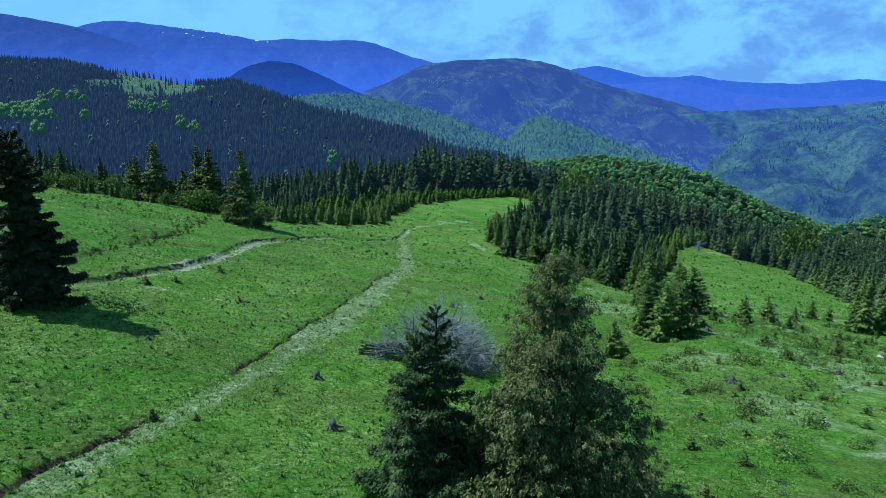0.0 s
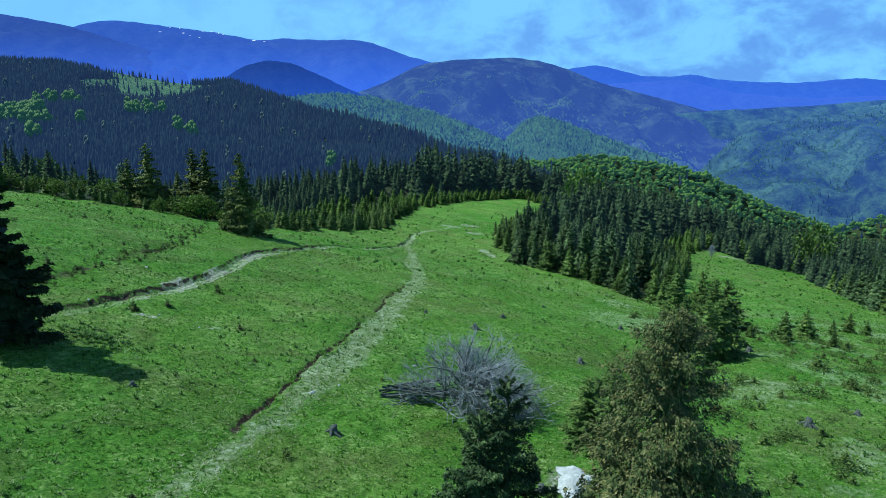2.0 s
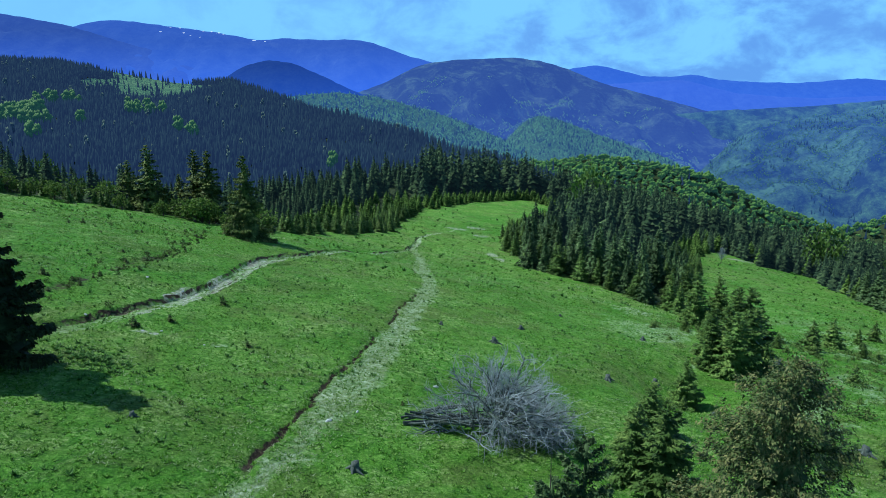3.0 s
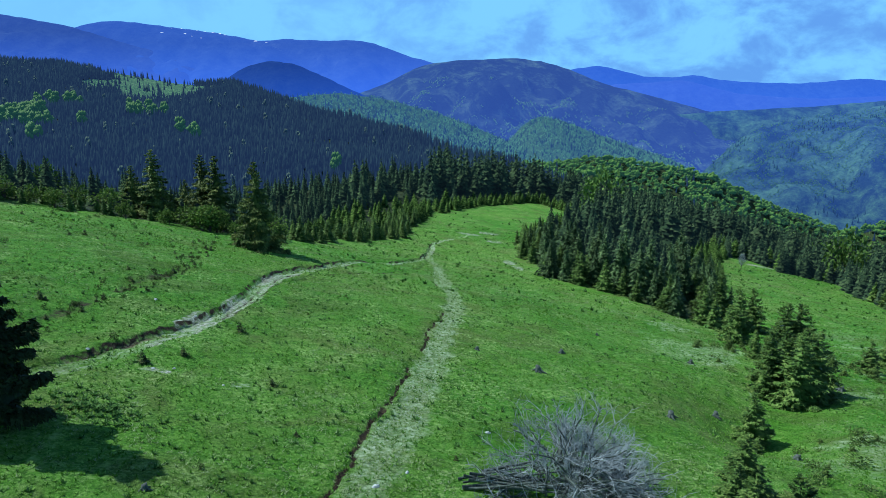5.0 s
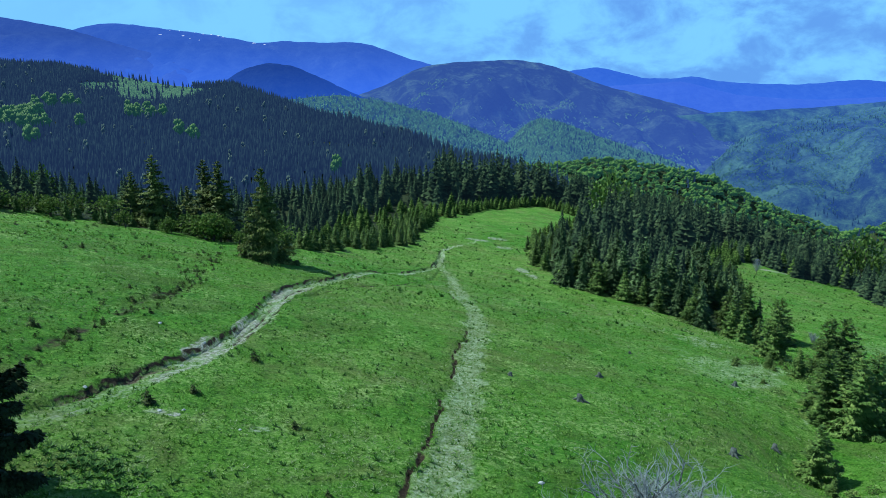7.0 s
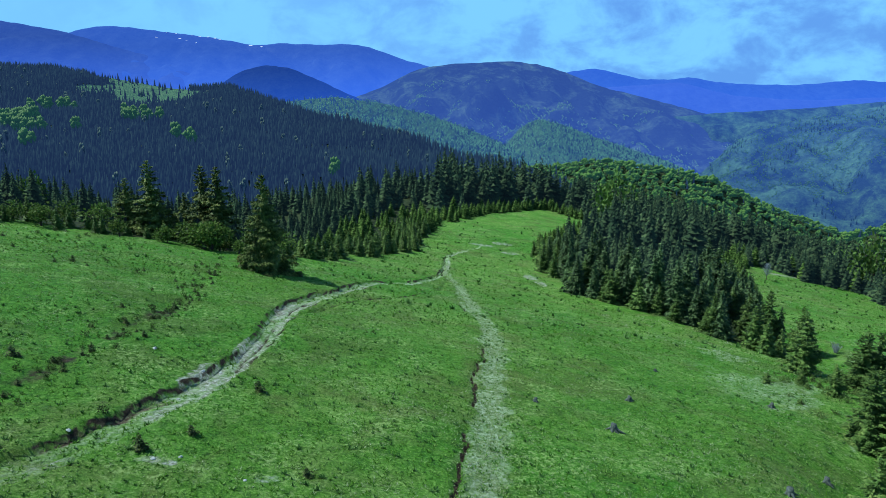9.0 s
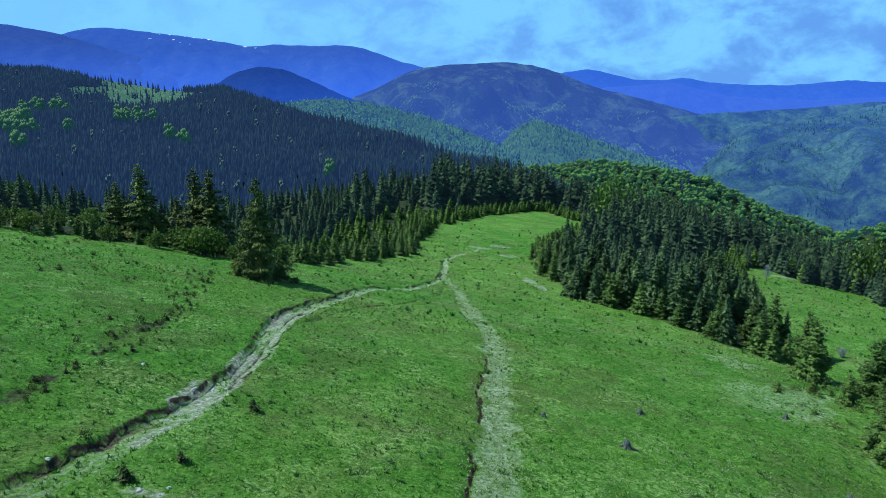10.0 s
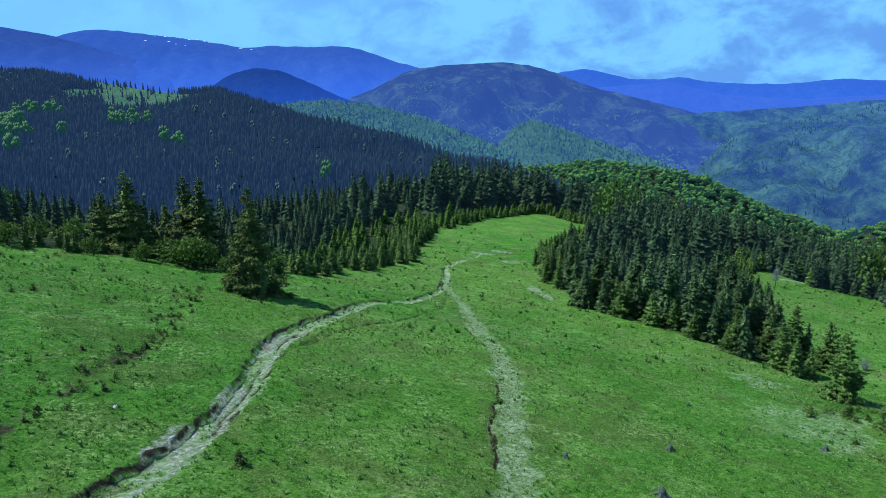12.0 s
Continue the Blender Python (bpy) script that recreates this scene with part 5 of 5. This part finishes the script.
# ---------------------------------------------------------------- brush pile
def brush_pile(cx, cy):
    r = np.random.RandomState(77)
    ob = new("brush_pile")
    cz = float(ground_z(cx, cy)[0])
    ob.matrix_basis = pose(cx, cy, cz)
    sx, sy = (float(ground_z(cx + 4, cy)[0]) - float(ground_z(cx - 4, cy)[0])) / 8, (float(ground_z(cx, cy + 3)[0]) - float(ground_z(cx, cy - 3)[0])) / 6

    def floor(x, y):
        return sx * x + sy * y
    # stacked stems, butts to one side
    for k in range(16):
        length = r.uniform(3.4, 6.4)
        a = r.normal(0.06, 0.12)
        x0, y0 = -5.9 + r.uniform(0, 2.4), -0.9 + 0.10 * k + r.normal(0, 0.2)
        z0, z1 = 0.14 + 0.15 * (k % 4), 0.35 + r.uniform(0.2, 1.4)
        ts = np.linspace(0, 1, 6)
        pts = [(x0 + math.cos(a) * length * t, y0 + math.sin(a) * length * t, floor(x0 + math.cos(a) * length * t, y0 + math.sin(a) * length * t) + z0 + (z1 - z0) * t + 0.12 * math.sin(3 * t + k)) for t in ts]
        thick = r.uniform(0.05, 0.13)
        v, q = tubes([(pts, np.linspace(thick, thick * 0.45, 6))], 7)
        part_of("log", mesh_of("log", v, [q, [[0, 1, 2, 3, 4, 5, 6]]], MAT_DEAD, smooth=True), ob)

    def branch(lines, start, way, length, thick, level):
        """A crooked dead branch with its side twigs."""
        way = np.array(way, float); way /= np.linalg.norm(way)
        pts, p, d = [np.array(start, float)], np.array(start, float), way.copy()
        steps = 5 if level < 2 else 3
        for _ in range(steps):
            d = d + r.normal(0, 0.20, 3) + [0, 0, -0.05 if level else -0.10]
            d /= np.linalg.norm(d)
            p = p + d * length / steps
            p[2] = max(p[2], floor(p[0], p[1]) + 0.03)
            pts.append(p.copy())
        lines[0 if level == 0 else 1].append((pts, np.linspace(thick, thick * 0.35, len(pts))))
        if level < 2:
            for _ in range((6, 5)[level]):
                t = r.uniform(0.25, 1.0) * steps
                i = min(int(t), steps - 1)
                q = pts[i] + (pts[i + 1] - pts[i]) * (t - i)
                side = np.cross(d, r.normal(0, 1, 3)); side /= np.linalg.norm(side) + 1e-9
                branch(lines, q, d * 0.8 + side * 0.9 + [0, 0, 0.25], length * r.uniform(0.35, 0.6), max(thick * 0.45, 0.010), level + 1)

    lines = ([], [])
    for k in range(135):
        x0, y0 = np.clip(r.normal(0.7, 1.5), -3.6, 3.4), r.normal(0.4, 1.1)
        base = floor(x0, y0) + r.uniform(0.2, 2.7) * math.exp(-((x0 - 0.7) / 2.4) ** 2)
        out = (x0 * 0.35 + r.normal(0, 0.55), y0 * 0.3 + r.normal(0, 0.5), r.uniform(0.4, 1.6))
        branch(lines, (x0, y0, base), out, r.uniform(1.7, 3.0), r.uniform(0.04, 0.085), 0)
    for k in range(34):
        # boughs that arch over and hang down at the sides
        x0, y0 = r.uniform(-1.0, 2.6), r.normal(-0.2, 0.9)
        branch(lines, (x0, y0, floor(x0, y0) + r.uniform(1.0, 2.0)), (r.uniform(0.2, 1.2), r.normal(-0.4, 0.5), r.uniform(-0.6, 0.2)), r.uniform(1.6, 2.8), r.uniform(0.03, 0.05), 0)
    v, q = tubes(lines[0], 5)
    tagged(part_of("deadwood", mesh_of("deadwood", v, [q], MAT_DEAD, smooth=True), ob, "bent bare grey boughs"), kind="stuff")
    v, q = tubes(lines[1], 3)
    tagged(part_of("brushwood", mesh_of("brushwood", v, [q], MAT_TWIG), ob, "fine dry grey brushwood"), kind="stuff")
    tagged(ob, "heap of dead grey branches and stems on the grass", "brush pile")


brush_pile(-1.0, 49.0)


# ---------------------------------------------------------------- stumps and stones
def stump_mesh(seed):
    r = np.random.RandomState(seed)
    lines = [([(0, 0, -0.1), (0, 0, 0.1), (0.02, 0, 0.34), (0.03, 0.02, 0.52 + r.uniform(0, 0.2))], [0.32, 0.26, 0.22, 0.20])]
    for k in range(6):
        a = k * 1.05 + r.uniform(-0.3, 0.3)
        l = r.uniform(0.4, 0.8)
        lines.append(([(0.1 * math.cos(a), 0.1 * math.sin(a), 0.28), (0.5 * l * math.cos(a), 0.5 * l * math.sin(a), 0.10), (l * math.cos(a + 0.2), l * math.sin(a + 0.2), -0.05)], [0.11, 0.08, 0.03]))
    v, q = tubes(lines, 8)
    # splintered top
    top = [24 + k for k in range(8)]
    for k in top:
        v[k, 2] += r.uniform(-0.10, 0.12)
    return mesh_of("tree_stump", v, [q, [top]], MAT_DEAD, smooth=False)


STUMPS = [stump_mesh(700 + i) for i in range(3)]
for i, (x, y, s) in enumerate([(-8.7, 41.9, 1.0), (-6.2, 33.4, 1.0), (1.16, 73.4, 1.15), (4.9, 82.0, 0.9), (20.5, 87.0, 0.9), (17.2, 72.2, 0.9), (10.8, 66.0, 1.05), (35.3, 82.8, 1.2), (18.7, 61.4, 0.9), (-4.2, 77.8, 0.7), (38.4, 59.3, 1.0), (24.0, 50.5, 1.2),
                                (3.5, 35.2, 1.0), (-21.0, 44.0, 0.6), (30.5, 55.0, 0.8), (2.6, 37.2, 0.8), (12.0, 96.0, 0.6)]):
    ob = new("tree_stump", STUMPS[i % 3])
    ob.matrix_basis = pose(x, y, float(ground_z(x, y)[0]), 0, 0, i * 77) @ Matrix.Diagonal((s, s, s * 0.9, 1))
    tagged(ob, "weathered grey tree stump with splayed roots in grass", "tree stump", "stumps on the pasture")


def stone_mesh(seed):
    r = np.random.RandomState(seed)
    bm = bmesh.new()
    bmesh.ops.create_icosphere(bm, subdivisions=2, radius=1.0)
    for v in bm.verts:
        n = noise.noise(v.co * 1.3 + Vector((seed, 0, 0)))
        v.co = Vector((v.co.x, v.co.y * 0.8, v.co.z * 0.55)) * (1 + 0.45 * n)
    me = bpy.data.meshes.new("stone")
    bm.to_mesh(me)
    bm.free()
    me.materials.append(MAT_ROCK)
    return me


STONES = [stone_mesh(3 + 5 * i) for i in range(3)]
for i, (x, y, s) in enumerate([(4.5, 39.0, 0.85), (4.3, 37.7, 0.95), (4.0, 36.7, 0.6), (5.3, 38.3, 0.7), (-4.6, 57.0, 0.18), (-9.5, 49.3, 0.12), (-33.5, 74.5, 0.2), (-26.8, 58.3, 0.14), (-25.6, 58.8, 0.12), (-22.0, 57.7, 0.12), (-31.9, 60.0, 0.14),
                                (-11.0, 47.5, 0.2), (-28.9, 71.5, 0.16), (-28.2, 73.0, 0.14), (-28.9, 67.0, 0.13), (52.0, 73.0, 0.5)]):
    ob = new("stone", STONES[i % 3])
    ob.matrix_basis = pose(x, y, float(ground_z(x, y)[0]) + 0.12 * s, 0, 0, i * 51) @ Matrix.Diagonal((s, s, s * (0.65 if s > 0.5 else 1), 1))
    tagged(ob, "pale grey limestone boulder half sunk in the turf", "stone", "stones on the pasture")


# ---------------------------------------------------------------- low growth on the pasture
def bushy(seed, leaves, mat, name, tall=1.0):
    v, f = leaf_crown(seed, leaves, 0.8, 0.095)
    v[:, 2] = (v[:, 2] - 0.15) * tall
    return mesh_of(name, v, f, mat)


BUSHES = [bushy(800 + i, 250, MAT_SEEDLING, "low_bush") for i in range(3)]
BUSHES_DARK = [bushy(810 + i, 240, MAT_BUSH, "low_bush") for i in range(2)]
SEEDLINGS_DARK = [crown_mesh(MAT_BUSH, 1.0, r, 7, 7, 260, 0.15, 830 + i, droop=-0.05, bare=0.0, inner=0.7, taper=0.85, hang=0.1, lead=False) for i, r in enumerate((0.5, 0.44))]
SEEDLINGS = [crown_mesh(MAT_SEEDLING, 1.0, r, 7, 7, 320, 0.145, 820 + i, droop=-0.05, bare=0.0, inner=0.7, taper=0.85, hang=0.1, lead=False) for i, r in enumerate((0.52, 0.6, 0.48))]


def strew_bushes():
    r = np.random.RandomState(55)
    # the brushy slope on the right
    n = 0
    while n < 400:
        y = 27 + 77 * r.uniform(0, 1) ** 1.25
        x = r.uniform(9, 66)
        if x < 10 + 0.22 * (y - 30) or outside(np.array([x]), np.array([y]), PASTURE)[0] > -2 or x > 0.75 * y + 8 or (18 < x < 36 and 68 < y < 86):
            continue
        if wobble(np.array([x]), np.array([y]), 9.0, 71)[0] < -0.1 and r.uniform() < 0.7:
            continue
        z = float(ground_z(x, y)[0])
        s = r.uniform(0.45, 1.15) * (1.65 if r.uniform() < 0.22 else 1.0)
        if r.uniform() < 0.5:
            ob = tagged(new("spruce_seedling", SEEDLINGS[n % 3]), "knee-high young spruce seedling in the grass", "young spruce", "seedlings on the right-hand slope")
            ob.matrix_basis = pose(x, y, z - 0.03, 0, 0, r.uniform(0, 360)) @ Matrix.Diagonal((s, s, s, 1))
        else:
            ob = tagged(new("low_bush", BUSHES[n % 3]), "low yellow-green bush in the grass", "bush", "bushes on the right-hand slope")
            ob.matrix_basis = pose(x, y, z - 0.05, 0, 0, r.uniform(0, 360)) @ Matrix.Diagonal((s * 1.7, s * 1.4, s * 0.8, 1))
        n += 1
    # single dark bushes along the tracks and the old hedge line
    spots = [(-24.5, 69.7, 0.95), (-18.8, 91.4, 0.5), (-19.2, 59.3, 0.6), (-37.1, 87.4, 0.8), (-39.3, 77.0, 0.8), (-40.0, 68.3, 0.9), (-53.2, 99.8, 0.9), (-10.5, 38.2, 0.8), (-15.4, 31.8, 0.8), (-13.3, 32.3, 0.6), (-31.3, 62.4, 0.8), (-27.8, 59.1, 1.0),
             (-26.0, 61.5, 0.7), (-19.5, 46.6, 0.5), (-6.8, 52.0, 0.4), (-16.0, 52.0, 0.45), (-12.5, 70.0, 0.4), (-21.0, 80.0, 0.4)]
    for x, y in HEDGE:
        for _ in range(3):
            spots.append((x + r.normal(0, 0.8), y + r.uniform(-1.5, 1.5), r.uniform(0.25, 0.65)))
    for i in range(46):
        x, y = r.uniform(-85, -38), r.uniform(70, 126)
        spots.append((x, y, r.uniform(0.4, 0.85)))
    for i, (x, y, s) in enumerate(spots):
        if outside(np.array([x]), np.array([y]), PASTURE)[0] > -1:
            continue
        z = float(ground_z(x, y)[0])
        dark = i % 3 != 1 if i < 17 else i % 3 == 0
        ob = new("spruce_seedling" if dark else "low_bush", SEEDLINGS_DARK[i % 2] if dark else BUSHES_DARK[i % 2])
        ob.matrix_basis = pose(x, y, z - 0.04, 0, 0, r.uniform(0, 360)) @ Matrix.Diagonal((s * 1.1, s * 1.1, s, 1))
        tagged(ob, "small dark green spruce seedling on the open pasture" if dark else "low dark bush on the open pasture", "young spruce" if dark else "bush", "small bushes on the pasture")


strew_bushes()


def blade_tuft(seed, blades=4, wide=0.3, lean=0.5):
    r = np.random.RandomState(seed)
    V, F = [], []
    for k in range(blades):
        a = 2 * np.pi * k / blades + r.uniform(-0.5, 0.5)
        c, s = math.cos(a), math.sin(a)
        w = wide * r.uniform(0.7, 1.2)
        o = r.uniform(0, 0.25)
        b = len(V)
        V += [(o * c - w * s, o * s + w * c, -0.1), (o * c + w * s, o * s - w * c, -0.1), ((o + lean) * c, (o + lean) * s, r.uniform(0.6, 1.0))]
        F.append((b, b + 1, b + 2))
    return np.array(V), [np.array(F)]


def strew_grass():
    """Tufts, herbs and straw over the pasture, denser near the drone's way."""
    r = np.random.RandomState(66)

    def field(count, y0, y1, cut=None, power=1.0):
        y = y0 + (y1 - y0) * r.uniform(0, 1, count) ** power
        x = r.uniform(-0.74, 0.80, count) * y - 6 * (y < 90)
        ok = (outside(x, y, PASTURE) < -0.5)
        if cut:
            ok &= cut(x, y)
        x, y = x[ok], y[ok]
        z, worn, stony, earth, _, _ = surface(x, y)
        ok = (stony < 0.4) & (earth < 0.3)
        return np.stack([x, y, z], -1)[ok]

    sets = [("grass_tufts", MAT_GRASS, 62000, 18, 115, (0.07, 0.17), blade_tuft(1, 3, 0.4, 0.9), None, "short green grass tufts over the pasture"),
            ("grass_tufts", MAT_GRASS, 30000, 100, 235, (0.14, 0.28), blade_tuft(2, 3, 0.6, 0.9), None, "grass tufts on the far pasture"),
            ("straw_tufts", MAT_STRAW, 95000, 18, 130, (0.05, 0.13), blade_tuft(3, 4, 0.20, 1.4), lambda x, y: 0.7 * wobble(x, y, 7.0, 81) + 0.6 * wobble(x, y, 1.3, 82) + 0.5 * wobble(x, y, 0.6, 86) > 0.28, "pale bleached straw lying in the grass"),
            ("straw_tufts", MAT_STRAW, 16000, 110, 240, (0.13, 0.28), blade_tuft(4, 3, 0.35, 1.5), lambda x, y: wobble(x, y, 9.0, 83) + 0.6 * wobble(x, y, 3.0, 84) > 0.2, "pale straw on the far pasture"),
            ("herb_clumps", MAT_HERB, 5200, 18, 120, (0.09, 0.26), blade_tuft(5, 9, 0.30, 0.8), lambda x, y: wobble(x, y, 12.0, 85) > -0.1, "dark green herb clumps dotted over the pasture"),
            ("herb_clumps", MAT_HERB, 1800, 110, 260, (0.22, 0.6), blade_tuft(6, 9, 0.35, 0.7), None, "dark herb clumps on the far pasture")]
    for name, mat, count, y0, y1, (lo, hi), shape, cut, label in sets:
        P = field(count, y0, y1, cut, 0.75)
        h = r.uniform(lo, hi, len(P))
        v, f = scattered(*shape, P, h, h * r.uniform(0.7, 1.3, len(P)), r)
        stuff(name, mesh_of(name, v, f, mat), label, "grass")
    # straw along the trodden path
    line = np.array(FOOTPATH)
    k = r.randint(0, len(line) - 1, 6500)
    P = line[k] + (line[k + 1] - line[k]) * r.uniform(0, 1, (6500, 1)) + r.normal(0, 0.85, (6500, 2))
    h = r.uniform(0.03, 0.09, 6500)
    v, f = scattered(*blade_tuft(7, 3, 0.5, 1.6), np.column_stack([P, ground_z(P[:, 0], P[:, 1])]), h, h * 1.3, r)
    stuff("path_straw", mesh_of("path_straw", v, f, MAT_STRAW), "trodden pale straw along the footpath", "grass")
    # broad-leaved docks near the lone spruce
    P = np.column_stack([r.normal(-27.0, 1.5, 90), r.normal(51.4, 0.9, 90)])
    h = r.uniform(0.14, 0.28, 90)
    v, f = scattered(*blade_tuft(8, 8, 0.35, 1.0), np.column_stack([P, ground_z(P[:, 0], P[:, 1])]), h, h, r)
    stuff("dock_plants", mesh_of("dock_plants", v, f, MAT_HERB), "patch of broad-leaved docks in the grass", "herbs")


strew_grass()


# ---------------------------------------------------------------- the small bare tree on the right-hand pasture
def bare_tree(x, y, height):
    r = np.random.RandomState(91)
    ob = new("bare_tree")
    ob.matrix_basis = pose(x, y, float(ground_z(x, y)[0]) - 0.1)
    v, q = tubes([([(0, 0, -0.2), (0.03, 0, 0.3 * height), (0, 0.05, 0.65 * height), (0.05, 0, height)], [0.10, 0.08, 0.05, 0.015])], 6)
    part_of("trunk", mesh_of("trunk", v, [q], MAT_BARK, smooth=True), ob)
    lines = []
    for k in range(160):
        s = r.uniform(0.25, 0.95)
        a, l = r.uniform(0, 2 * np.pi), 0.36 * height * (1.1 - s) + 0.25
        z = s * height
        lines.append(([(0, 0, z), (0.5 * l * math.cos(a), 0.5 * l * math.sin(a), z + 0.45 * l), (l * math.cos(a), l * math.sin(a), z + 1.0 * l)], [0.035, 0.025, 0.012]))
    v, q = tubes(lines, 3)
    part_of("branches", mesh_of("branches", v, [q], MAT_TWIG), ob, "bare upswept branches")
    tagged(ob, "small leafless tree alone on the pasture", "bare tree")


bare_tree(88.0, 220.3, 5.2)


def grey_shrub(x, y, height):
    """A leafless bush: many thin upright twigs from one root."""
    r = np.random.RandomState(92)
    ob = new("bare_shrub")
    ob.matrix_basis = pose(x, y, float(ground_z(x, y)[0]) - 0.05)
    stems, twigs = [], []
    for k in range(46):
        a, lean, h = r.uniform(0, 2 * np.pi), r.uniform(0.1, 0.75), height * r.uniform(0.6, 1.0)
        c, q = math.cos(a) * lean * h, math.sin(a) * lean * h
        stems.append(([(0.1 * c, 0.1 * q, -0.1), (0.5 * c, 0.5 * q, 0.55 * h), (c, q, h)], [0.03, 0.02, 0.008]))
        for _ in range(5):
            t = r.uniform(0.4, 0.95)
            p = np.array([c * t, q * t, h * t])
            twigs.append(([p, p + r.normal(0, 0.14, 3) + [0, 0, 0.18]], [0.012, 0.006]))
    v, f = tubes(stems, 4)
    part_of("stems", mesh_of("stems", v, [f], MAT_TWIG), ob)
    v, f = tubes(twigs, 3)
    part_of("twigs", mesh_of("twigs", v, [f], MAT_TWIG), ob)
    tagged(ob, "leafless pale grey shrub beside the young spruces", "bare shrub")


grey_shrub(56.0, 133.2, 2.0)
